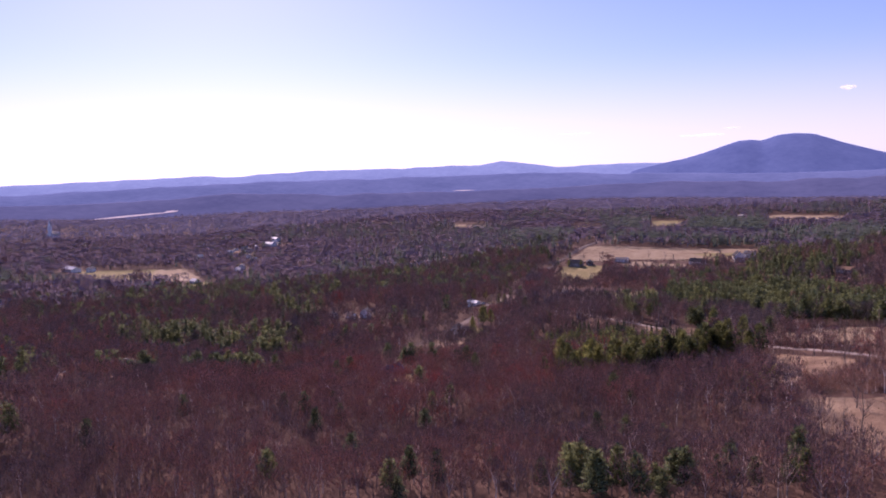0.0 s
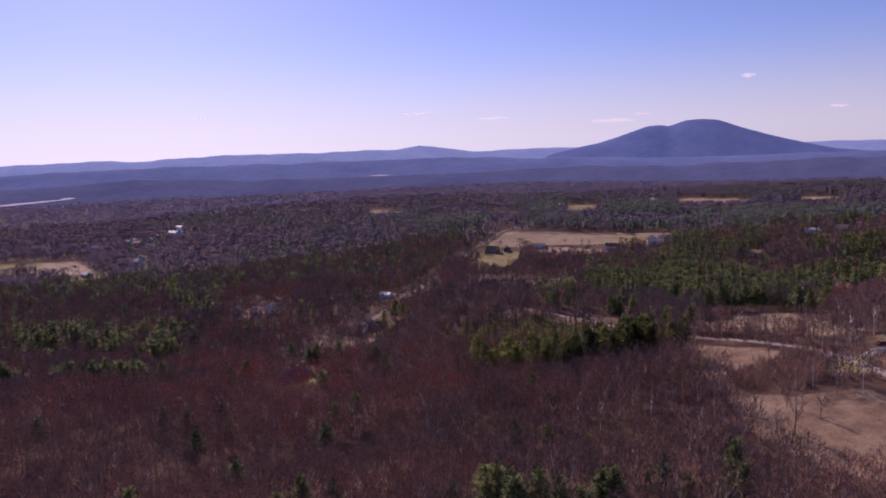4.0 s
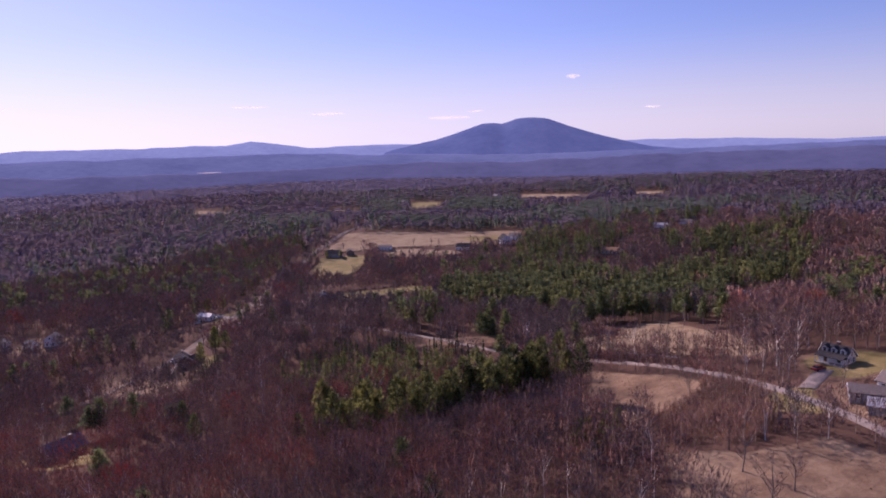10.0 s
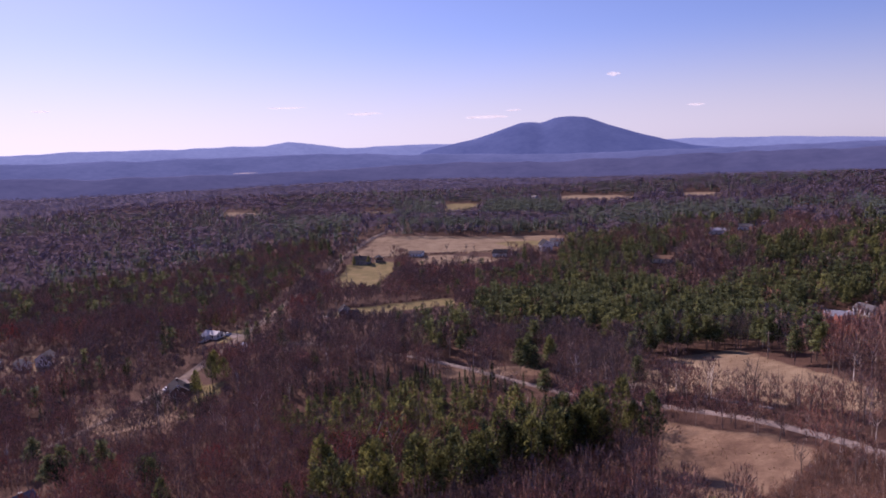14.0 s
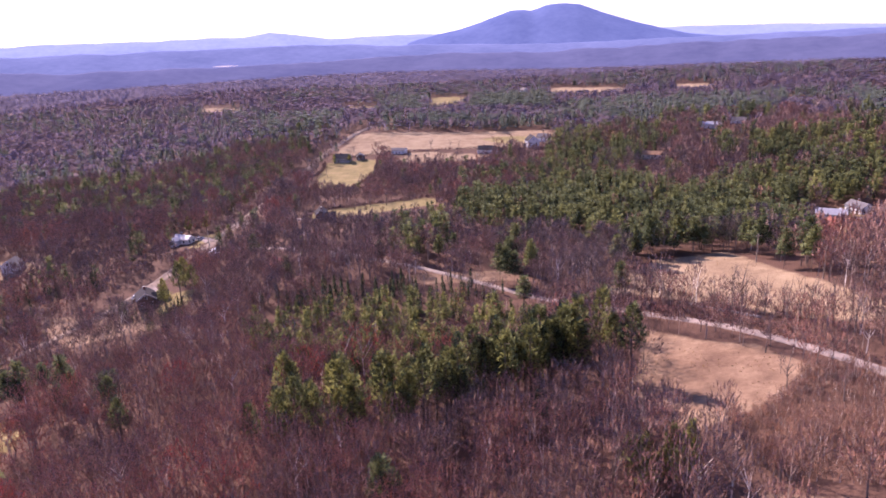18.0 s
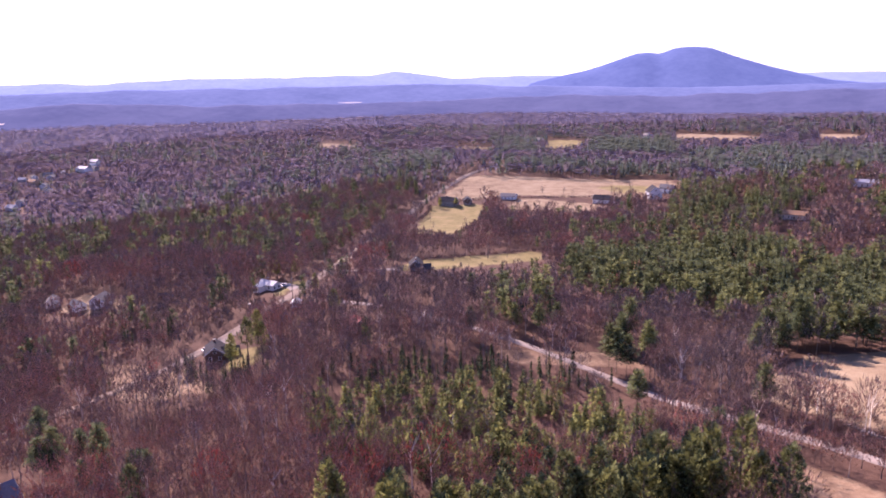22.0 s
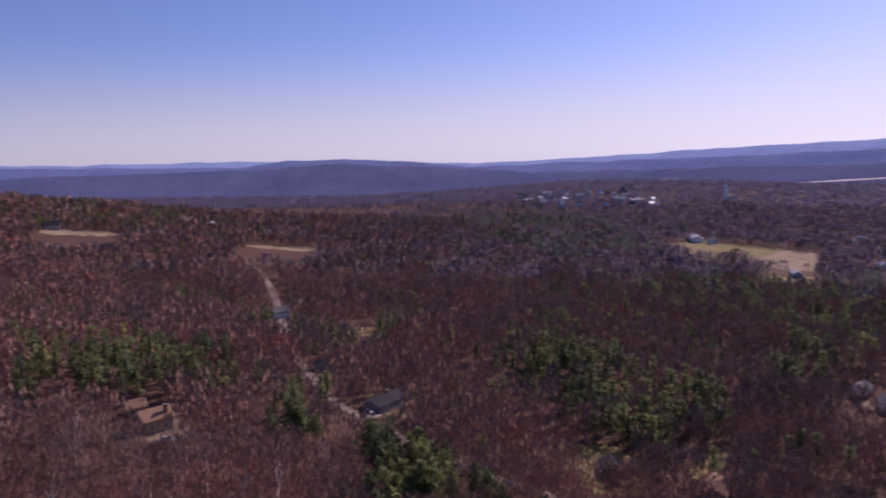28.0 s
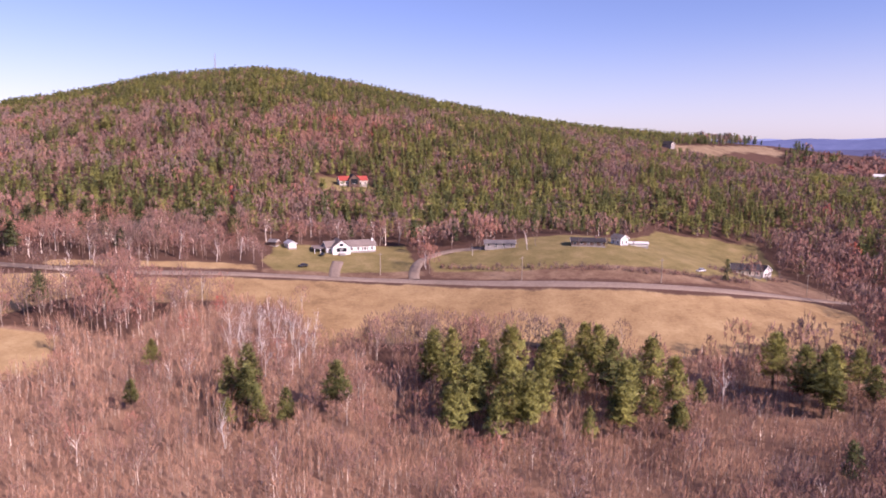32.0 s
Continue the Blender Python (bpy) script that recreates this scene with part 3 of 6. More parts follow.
ridge("backdrop_hills", 3500, 800, [(-200, -0.5), (-150, -0.3), (-141, 0.02), (-137, 0.1), (-133, 0.2), (-129.5, 0.38), (-125.5, 0.78), (-119, 0.6), (-111, 0.2), (-98, -0.1), (-94.6, 0.35), (-89, 0.3), (-86, 0.1), (-80, -0.5), (-60, -0.2), (-45, 0.2), (-30, 0.25), (-20, 0.3), (-12, 0.0), (0, -0.35), (12, -0.25), (22, -0.1), (40, 0.1), (160, -0.5)], MID_HAZE, "wooded hills across the valley, painted in blue haze", 0.1)
ridge("backdrop_foothills", 2750, 600, [(-200, -0.9), (-120, -0.5), (-98, -0.3), (-90, 0.0), (-84, -0.3), (-75, -1.1), (-50, -0.9), (-44, -0.6), (-36, -1.0), (-20, -1.0), (-8, -0.8), (0, -0.9), (8, -0.7), (20, -0.55), (28, -0.4), (60, -0.5), (160, -0.8)], NEAR_HAZE, "wooded foothills in the middle distance, painted in purple haze", 0.14)


def far_field(hill, az0, az1, el0, el1, tall, material, label):
    """A clearing laid on the face of a far hill, between two azimuths."""
    az, grid = HILL_SHAPES[hill]
    pts, n = [], 14
    for k in range(n):
        f = k / (n - 1)
        a = az0 + (az1 - az0) * f
        i = np.searchsorted(az, a)
        w = (a - az[i - 1]) / (az[i] - az[i - 1])
        col = grid[:, i - 1] * (1 - w) + grid[:, i] * w
        el = np.degrees(np.arctan2(col[:, 2] - 84, np.hypot(col[:, 0], col[:, 1])))
        el = np.maximum.accumulate(el + np.arange(len(el)) * 1e-6)
        half = tall / 2 * (0.35 + 0.65 * math.sin(math.pi * min(0.95, max(0.05, f)))) * (0.8 + 0.4 * random.random())
        for s in (-1, 1):
            e = el0 + (el1 - el0) * f + s * half
            p = np.array([np.interp(e, el, col[:, q]) for q in range(3)])
            pts.append((p - np.array([0, 0, 84])) * 0.996 + np.array([0, 0, 84]))
    f = np.array([(2 * k, 2 * k + 2, 2 * k + 3, 2 * k + 1) for k in range(n - 1)])
    return tagged(new("far_field", mesh_of("far_field", np.array(pts), f, material)), label, "field", kind="structure")


# Hay paled by painted haze, its emission standing in for the air between
HAZED_HAY = ridge_material("far_hazed_hay", (0.42, 0.36, 0.38), (0.60, 0.52, 0.52), 0.3)
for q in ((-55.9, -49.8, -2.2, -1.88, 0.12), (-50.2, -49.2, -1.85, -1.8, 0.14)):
    far_field("backdrop_foothills", *q, HAZED_HAY, "long pale hay field on a far slope")
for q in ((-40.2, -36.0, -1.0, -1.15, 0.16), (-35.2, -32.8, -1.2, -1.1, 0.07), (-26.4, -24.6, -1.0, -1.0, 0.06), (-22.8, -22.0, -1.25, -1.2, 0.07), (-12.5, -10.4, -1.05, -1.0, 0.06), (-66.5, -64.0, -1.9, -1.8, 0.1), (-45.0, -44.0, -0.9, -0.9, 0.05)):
    far_field("backdrop_hills" if q[2] > -1.6 else "backdrop_foothills", *q, HAZED_HAY, "small pale field among the far hills")


# ---- parts and things ----
def part(name, bm, material, parent, label=""):
    me = bpy.data.meshes.new(name)
    bm.to_mesh(me)
    bm.free()
    me.materials.append(material)
    ob = new(name, me)
    ob.parent = parent
    return tagged(ob, label)


def part_mesh(name, me, parent, label=""):
    ob = new(name, me)
    ob.parent = parent
    return tagged(ob, label)


def thing(name, m, label, category, group=""):
    ob = new(name)
    ob.empty_display_size = 0.5
    ob.matrix_basis = m
    return tagged(ob, label, category, group)


def box(bm, x0, y0, z0, x1, y1, z1, bevel=0.0):
    vs = [bm.verts.new((x, y, z)) for z in (z0, z1) for x, y in ((x0, y0), (x1, y0), (x1, y1), (x0, y1))]
    fs = [bm.faces.new([vs[k] for k in q]) for q in ((3, 2, 1, 0), (4, 5, 6, 7), (0, 1, 5, 4), (1, 2, 6, 5), (2, 3, 7, 6), (3, 0, 4, 7))]
    if bevel:
        es = list({e for f in fs for e in f.edges})
        bmesh.ops.bevel(bm, geom=es, offset=bevel, segments=1, affect="EDGES")
    return bm


def boxed(*args, bevel=0.0):
    return box(bmesh.new(), *args, bevel=bevel)


def prism(bm, pts, y0, y1):
    """A solid from an outline in x and z, drawn out along y."""
    a, b = [bm.verts.new((x, y0, z)) for x, z in pts], [bm.verts.new((x, y1, z)) for x, z in pts]
    bm.faces.new(a)
    bm.faces.new(b[::-1])
    for k in range(len(pts)):
        n = (k + 1) % len(pts)
        bm.faces.new((a[n], a[k], b[k], b[n]))
    bmesh.ops.recalc_face_normals(bm, faces=bm.faces)
    return bm


def tube(bm, a, b, r0, r1, sides=6):
    a, b = Vector(a), Vector(b)
    way = (b - a).normalized()
    u = way.orthogonal().normalized()
    w = way.cross(u)
    ring = [[bm.verts.new(c + (u * math.cos(q) + w * math.sin(q)) * r) for q in (2 * math.pi * k / sides for k in range(sides))] for c, r in ((a, r0), (b, r1))]
    for k in range(sides):
        n = (k + 1) % sides
        bm.faces.new((ring[0][k], ring[0][n], ring[1][n], ring[1][k]))
    bm.faces.new(ring[1])
    bm.faces.new(ring[0][::-1])
    return bm


# ---- houses ----
def window(parent, x, y, z, w, h, turn):
    """A framed sash window set on a wall face; turn: the way the wall faces, in degrees (0 is -y)."""
    m = pose(x, y, z, 0, 0, turn)
    bm = bmesh.new()
    for q in ((-w / 2 - 0.1, -h / 2 - 0.1, -w / 2, h / 2 + 0.1), (w / 2, -h / 2 - 0.1, w / 2 + 0.1, h / 2 + 0.1), (-w / 2, h / 2, w / 2, h / 2 + 0.1), (-w / 2, -h / 2 - 0.1, w / 2, -h / 2), (-w / 2, -0.03, w / 2, 0.03)):
        box(bm, q[0], -0.07, q[1], q[2], 0.03, q[3])
    win = part("window", bm, TRIM, parent)
    win.matrix_basis = m
    part("pane", boxed(-w / 2, -0.025, -h / 2, w / 2, 0.02, h / 2), GLASS, win)


def gable_body(w, d, h, rise):
    return prism(bmesh.new(), [(-w / 2, -1.2), (w / 2, -1.2), (w / 2, h), (0, h + rise), (-w / 2, h)], -d / 2, d / 2)


def roof_slab(w, h, rise, d, over, side, thick=0.22):
    """One slope of a gable roof whose ridge runs along y."""
    k = over * rise / (w / 2)
    x = side * (w / 2 + over)
    return prism(bmesh.new(), [(0, h + rise + 0.03), (0, h + rise + 0.03 + thick), (x, h - k + 0.03 + thick), (x, h - k + 0.03)], -d / 2 - over, d / 2 + over)


def house(x, y, turn, w, d, h, rise, wall, roof, label, name="house", category="house", dormers=0, chimney=None, windows=True, porch=False, wing=None, garage=0, up=0.0, trim=True, wing_wall=None, wing_cover=None, stack=None):
    """A gabled house: w across the gable, d along the ridge; turn about z in degrees."""
    root = thing(name, pose(x, y, gz(x, y) + up, 0, 0, turn), label, category)
    part("foundation", boxed(-w / 2 - 0.06, -d / 2 - 0.06, -2.5, w / 2 + 0.06, d / 2 + 0.06, 0.3), STONE, root)
    part("wall", gable_body(w, d, h, rise), wall, root)
    for s in (-1, 1):
        part("roof", roof_slab(w, h, rise, d, 0.45, s), roof, root)
    if trim:
        for s in (-1, 1):
            bm = bmesh.new()
            yy = s * (d / 2 + 0.47)
            prism(bm, [(0, h + rise - 0.12), (0, h + rise + 0.2), (w / 2 + 0.45, h - 0.45 * rise / (w / 2) + 0.2), (w / 2 + 0.45, h - 0.45 * rise / (w / 2) - 0.12)], yy - 0.05, yy + 0.05)
            prism(bm, [(0, h + rise - 0.12), (0, h + rise + 0.2), (-w / 2 - 0.45, h - 0.45 * rise / (w / 2) + 0.2), (-w / 2 - 0.45, h - 0.45 * rise / (w / 2) - 0.12)], yy - 0.05, yy + 0.05)
            part("bargeboard", bm, TRIM, root)
    if windows:
        floors = [1.5] if h < 4.2 else [1.5, 4.2]
        n = max(2, int(d / 3.2))
        for z in floors:
            for k in range(n):
                yy = -d / 2 + d * (k + 0.5) / n
                window(root, w / 2 + 0.01, yy, z, 0.95, 1.35, 90)
                if garage and k < garage:
                    continue
                if k == n // 2 and z == 1.5:
                    dm = part("door", boxed(-w / 2 - 0.06, yy - 0.5, 0.05, -w / 2 + 0.02, yy + 0.5, 2.1), BROWN_WOOD, root)
                    part("door_handle", boxed(-w / 2 - 0.12, yy + 0.35, 1.0, -w / 2 - 0.06, yy + 0.42, 1.12), STEEL, dm)
                else:
                    window(root, -w / 2 - 0.01, yy, z, 0.95, 1.35, -90)
            for s, a in ((-1, 0), (1, 180)):
                for k in (-1, 1):
                    window(root, k * w * 0.24, s * (d / 2 + 0.01), z, 0.95, 1.35, a)
        if rise > 2.2:
            for s, a in ((-1, 0), (1, 180)):
                window(root, 0, s * (d / 2 + 0.01), h + rise * 0.35, 0.9, 1.2, a)
        for k in range(garage):
            yy = -d / 2 + 2.0 + 3.2 * k
            part("garage_door", boxed(-w / 2 - 0.05, yy - 1.3, 0.05, -w / 2 + 0.02, yy + 1.3, 2.2), TRIM, root)
    for k in range(dormers):
        yy = -d / 2 + d * (k + 0.5) / dormers
        base = h + rise * 0.28
        fx = -w / 2 * 0.74
        dm = part("dormer", prism(bmesh.new(), [(yy - 0.85, base - 0.3), (yy + 0.85, base - 0.3), (yy + 0.85, base + 1.3), (yy, base + 2.0), (yy - 0.85, base + 1.3)], 0, w * 0.32), wall, root)
        dm.matrix_basis = Matrix(((0, 1, 0, fx), (1, 0, 0, 0), (0, 0, 1, 0), (0, 0, 0, 1)))
        for s in (-1, 1):
            bm = prism(bmesh.new(), [(yy, base + 2.03), (yy, base + 2.15), (yy + s * 1.05, base + 1.25), (yy + s * 1.05, base + 1.13)], -0.25, w * 0.33)
            part("dormer_roof", bm, roof, root).matrix_basis = dm.matrix_basis
        window(root, fx - 0.01, yy, base + 0.6, 0.85, 1.1, -90)
    if chimney:
        cx, cy = chimney
        top = h + rise + 0.9
        bm = boxed(cx - 0.45, cy - 0.45, h * 0.6, cx + 0.45, cy + 0.45, top)
        ch = part("chimney", bm, stack or BRICK, root)
        part("chimney_cap", boxed(cx - 0.55, cy - 0.55, top, cx + 0.55, cy + 0.55, top + 0.15), STONE, ch)
    if porch:
        pr = part("porch_roof", prism(bmesh.new(), [(-w / 2 - 2.4, 2.35), (-w / 2, 2.85), (-w / 2, 3.0), (-w / 2 - 2.4, 2.5)], -d / 2, d / 2), roof, root)
        part("porch_floor", boxed(-w / 2 - 2.3, -d / 2, 0.0, -w / 2 - 0.08, d / 2, 0.3), GREY_WOOD, root)
        for k in range(5):
            yy = -d / 2 + 0.2 + (d - 0.4) * k / 4
            part("porch_post", boxed(-w / 2 - 2.25, yy - 0.08, 0.3, -w / 2 - 2.09, yy + 0.08, 2.36), TRIM, root)
    if wing:
        wx, wy, ww, wd, wh, wr = wing
        wg = part("wing", gable_body(ww, wd, wh, wr), wing_wall or wall, root)
        wg.matrix_basis = pose(wx, wy, 0, 0, 0, 90)
        for s in (-1, 1):
            part("wing_roof", roof_slab(ww, wh, wr, wd, 0.35, s), wing_cover or roof, root).matrix_basis = wg.matrix_basis
        for k in (-1, 1):
            window(root, wx + k * (wd / 2 + 0.01), wy, 1.5, 1.0, 1.3, 90 * k)
    return root


def car(x, y, turn, paint, label):
    root = thing("car", pose(x, y, gz(x, y) + 0.18, 0, 0, turn), label, "car", "parked cars")
    bm = prism(bmesh.new(), [(-2.2, 0.35), (2.2, 0.35), (2.25, 0.7), (2.1, 0.92), (1.2, 1.0), (-1.9, 1.02), (-2.2, 0.9)], -0.88, 0.88)
    bmesh.ops.bevel(bm, geom=list(bm.edges), offset=0.05, segments=1, affect="EDGES")
    part("body", bm, paint, root)
    part("cabin", prism(bmesh.new(), [(-1.7, 1.0), (1.1, 1.0), (0.5, 1.5), (-1.3, 1.52)], -0.78, 0.78), GLASS, root)
    part("roof", boxed(-1.25, -0.74, 1.5, 0.45, 0.74, 1.56), paint, root)
    for sx in (-1.35, 1.35):
        for sy in (-0.86, 0.86):
            part("wheel", tube(bmesh.new(), (sx, sy - 0.1, 0.33), (sx, sy + 0.1, 0.33), 0.33, 0.33, 10), RUBBER, root)
    return root


# The white cape with dormers, and the barns by the lane
house(93.5, 149, 40, 5.6, 8.2, 2.5, 2.7, WHITE, DARK_SHINGLE, "white clapboard cape house with three dormers and a porch", dormers=3, chimney=(0.5, 0), porch=True)
house(89.5, 117.5, 72, 5, 10.5, 2.3, 1.5, GREY_WOOD, TAN_SHINGLE, "long low weathered grey barn beside the lane", "barn", "barn", trim=True)
house(97, 120.5, 30, 5.4, 7.4, 2.8, 2.0, WHITE, TAN_SHINGLE, "white gabled barn joined to a low grey barn", "barn", "barn")
house(88, 109.5, 65, 3.8, 5, 2.3, 1.4, GREY_WOOD, PALE_METAL, "small grey shed with a pale metal roof", "shed", "shed", windows=False)
car(86, 143, 30, RED_CAR, "red car parked in front of the white house")
# Along the main road
house(-188, 318, 75, 5.6, 9.5, 2.7, 1.4, WHITE, PALE_METAL, "white ranch house with a pale roof by the road", chimney=(1, 2), wing=(-4.6, 2, 4.4, 5, 2.4, 1.2))
car(-181, 321, 60, WHITE_CAR, "white car parked beside the white ranch house")
house(-163, 240, 35, 7, 10, 3.2, 2.4, BROWN_WOOD, DARK_SHINGLE, "dark house with a steep shingle roof by the road", chimney=(0, 2), wing=(5.5, -2, 6, 6, 2.8, 1.8))
car(-171, 246, 50, WHITE_CAR, "white car parked beside the dark house")
car(-168, 249, 60, SILVER_CAR, "silver car parked beside the dark house")
house(-158, 291, 20, 3.6, 5.0, 2.2, 1.0, WHITE, PALE_METAL, "small white shed with a pale metal roof", "shed", "shed", windows=False)
house(-130, 364, 20, 6.5, 9, 3.4, 2.6, BROWN_WOOD, DARK_SHINGLE, "brown wooden house among bare trees", chimney=(0, -3), wing=(4, -8, 6, 7, 3.0, 2.0))
house(-93, 276, 10, 5, 7, 2.6, 1.6, CREAM, GREY_SHINGLE, "small pale cottage in the woods", "cottage", "house")
house(-117, 266, 40, 6, 8, 2.8, 1.6, BROWN_WOOD, RED_ROOF, "small cabin with a red roof in the woods", "cabin", "house")
house(-157, 141, -22, 9, 13, 3.0, 3.0, GREY_WOOD, SKY_SHINGLE, "house with a large dark roof, blued for the reflected sky, on a lawn", chimney=(1, 3))
house(-236, 198, 60, 8, 12, 3.2, 2.2, BROWN_WOOD, BROWN_SHINGLE, "brown house in a small clearing", chimney=(0, 2))
house(-258, 172, 75, 7, 9, 2.8, 1.8, BROWN_WOOD, DARK_SHINGLE, "dark outbuilding beside a small lawn", "outbuilding", "shed")
house(-272, 298, 15, 7, 9, 4.0, 2.6, WHITE, GREY_SHINGLE, "white two-storey house in the woods")
house(-282, 293, 70, 6, 7, 2.8, 2.2, WHITE, GREY_SHINGLE, "white gabled garage in the woods", "garage", "garage")
house(-302, 297, 40, 6, 8, 3.0, 2.2, CREAM, GREY_SHINGLE, "pale cottage at the edge of the woods", "cottage", "house")
# The far farm on the rise
house(-190, 604, 80, 9, 14, 4.0, 3.0, GREY_WOOD, DARK_SHINGLE, "dark farmhouse above a green paddock", "farmhouse", "house", chimney=(0, 2))
house(-176, 612, 20, 7, 9, 3.4, 2.4, BROWN_WOOD, DARK_SHINGLE, "dark barn behind the farmhouse", "barn", "barn")
house(-145, 634, 85, 8, 13, 3.0, 2.0, WHITE, GREY_SHINGLE, "low white house beside the hay field")
house(-63, 629, 80, 9, 16, 3.4, 3.0, WHITE, DARK_SHINGLE, "white farmhouse with a dark roof", "farmhouse", "house", chimney=(0, 3), wing=(0, -11, 6, 7, 2.6, 1.8))
house(-24, 648, 15, 10, 15, 6.0, 4.5, WHITE, DARK_SHINGLE, "tall white barn with a dark roof", "barn", "barn")
house(-14, 672, 60, 7, 12, 4.2, 3.0, WHITE, GREY_SHINGLE, "white farm building with a light roof", "barn", "barn")
house(72, 561, 75, 8, 16, 3.2, 2.2, CREAM, BROWN_SHINGLE, "tan ranch house among bare trees")
house(132, 656, 85, 8, 22, 3.4, 2.0, WHITE, PALE_METAL, "long white building in the far woods", "farm_building", "barn")
house(158, 668, 70, 8, 12, 3.2, 2.2, WHITE, GREY_SHINGLE, "white house in the far woods")
house(139, 377, 70, 8, 14, 3.4, 2.2, BLUE_PAINT, PALE_METAL, "blue-grey house with a pale metal roof", wing=(5, -4, 6, 6, 2.8, 1.6))
house(158, 392, 20, 8, 12, 3.4, 2.4, WHITE, GREY_SHINGLE, "white house beside the woods", chimney=(1, 2))
house(170, 384, 60, 6, 9, 2.8, 1.6, GREY_WOOD, PALE_METAL, "grey workshop with a metal roof", "workshop", "shed")
car(150, 372, 20, WHITE_CAR, "white car parked by the grey workshop")
car(157, 374, 40, RED_CAR, "red car parked by the grey workshop")
car(146, 384, 80, DARK_CAR, "dark car parked by the blue-grey house")
# The houses past the bend
house(-253, 24, 40, 6.5, 9, 4.0, 2.6, TAN_WOOD, BROWN_SHINGLE, "tan wooden house with a brown roof in the woods", chimney=(2, 3), wing=(0, -6.5, 5, 5, 3.0, 2.0))
house(-264, 15, 30, 5, 5.5, 2.8, 2.0, TAN_WOOD, BROWN_SHINGLE, "tan garage with a brown roof beside the house", "garage", "garage")
car(-244, 30, 70, WHITE_CAR, "white car parked below the tan house")
house(-299, 96, 50, 9, 15, 3.2, 2.2, GREY_WOOD, DARK_SHINGLE, "dark ranch house above a pale drive", chimney=(0, 2))
car(-290, 90, 30, SILVER_CAR, "silver car on the pale drive")
house(-509, 32, 30, 8, 10, 4.6, 3.0, WHITE, GREY_SHINGLE, "white house beside the far road")
house(-470, 58, 60, 7, 9, 3.8, 2.4, CREAM, GREY_SHINGLE, "pale house beside a small field")
house(-345, 70, 20, 6, 8, 3.0, 2.0, CREAM, DARK_SHINGLE, "pale cottage under the pines", "cottage", "house")
# Farm and hamlet across the valley
house(-935, 526, 75, 14, 36, 5.0, 3.0, WHITE, PALE_METAL, "long white dairy barn beside a green field", "barn", "barn")
house(-905, 536, 20, 8, 12, 4.6, 3.0, WHITE, GREY_SHINGLE, "white farmhouse beside the dairy barn", "farmhouse", "house")
house(-646, 486, 70, 8, 14, 3.4, 2.2, BLUE_PAINT, PALE_METAL, "blue-grey house below the hay field")
for hx, hy, ht, hw, hd, hh, wl, rf, lb in ((-810, 746, 70, 10, 18, 6.5, TAN_WOOD, BROWN_SHINGLE, "tan brick hall in the hamlet"), (-775, 730, 30, 8, 12, 4.6, WHITE, GREY_SHINGLE, "white house in the hamlet"), (-742, 704, 60, 8, 14, 4.6, WHITE, DARK_SHINGLE, "white house with a dark roof in the hamlet"),
                                          (-725, 690, 15, 8, 11, 3.6, CREAM, GREY_SHINGLE, "cream house in the hamlet"), (-671, 592, 80, 8, 13, 3.6, WHITE, PALE_METAL, "low white house by the hamlet road"), (-690, 620, 30, 8, 10, 4.6, WHITE, GREY_SHINGLE, "white house by the hamlet road"),
                                          (-842, 864, 75, 12, 24, 5.5, WHITE, PALE_METAL, "long pale mill building in the hamlet"), (-883, 929, 70, 12, 22, 5.5, WHITE, PALE_METAL, "pale mill shed in the hamlet"), (-832, 796, 20, 8, 12, 4.6, CREAM, GREY_SHINGLE, "cream house above the hamlet"), (-858, 790, 60, 8, 12, 4.6, WHITE, GREY_SHINGLE, "white house above the hamlet")):
    house(hx, hy, ht, hw, hd, hh, 2.8, wl, rf, lb)
hamlet = random.Random(9)
for k in range(12):
    f = k / 11
    house(-850 + hamlet.uniform(-14, 22), 690 + 235 * f + hamlet.uniform(-8, 8), hamlet.uniform(0, 180), 8, hamlet.uniform(9, 13), 4.2, 2.6, (WHITE, CREAM, WHITE, GREY_WOOD)[k % 4], (GREY_SHINGLE, PALE_METAL, DARK_SHINGLE)[k % 3], ("white", "cream", "white", "grey")[k % 4] + " house among trees in the hamlet", windows=True)
# Back of the valley: the houses above the straight road
ranch = house(-90, -284, 98, 8.5, 25, 2.9, 2.3, WHITE, TAN_SHINGLE, "long white ranch house with a gabled entrance", chimney=(1, 11.6), stack=WHITE, wing=(1.6, -5.5, 9, 10.5, 3.0, 3.3))
part("carport_roof", prism(bmesh.new(), [(-4.2, 2.7), (4.2, 2.4), (4.2, 2.65), (-4.2, 2.95)], -18.5, -12.6), TAN_SHINGLE, ranch)
for px, py in ((-4.0, -18.3), (4.0, -18.3), (4.0, -15.4)):
    part("carport_post", boxed(px - 0.12, py - 0.12, -0.8, px + 0.12, py + 0.12, 2.45), TRIM, ranch)
part("picture_window", boxed(6.83, -8.0, 0.7, 6.9, -3.0, 2.6), GLASS, ranch, "wide dark picture window under the gable")
part("gable_window", boxed(6.83, -6.4, 3.5, 6.9, -4.6, 4.6), GLASS, ranch)
part("front_step", boxed(6.86, -7.0, -0.8, 9.2, -4.0, 0.12), STONE, ranch)
for py in (0.6, 3.2, 5.8, 8.4, 11.0):
    part("shutter", boxed(4.26, py - 0.25, 0.8, 4.32, py + 0.25, 2.2), DARK_SHINGLE, ranch)
car(-76, -274, 80, DARK_CAR, "dark car under the white house's carport")
car(-66, -255, 20, DARK_CAR, "dark car parked on the lawn")
house(-61, -285, 20, 4, 6, 2.4, 1.2, WHITE, PALE_METAL, "small white shed on the lawn", "shed", "shed", windows=False)
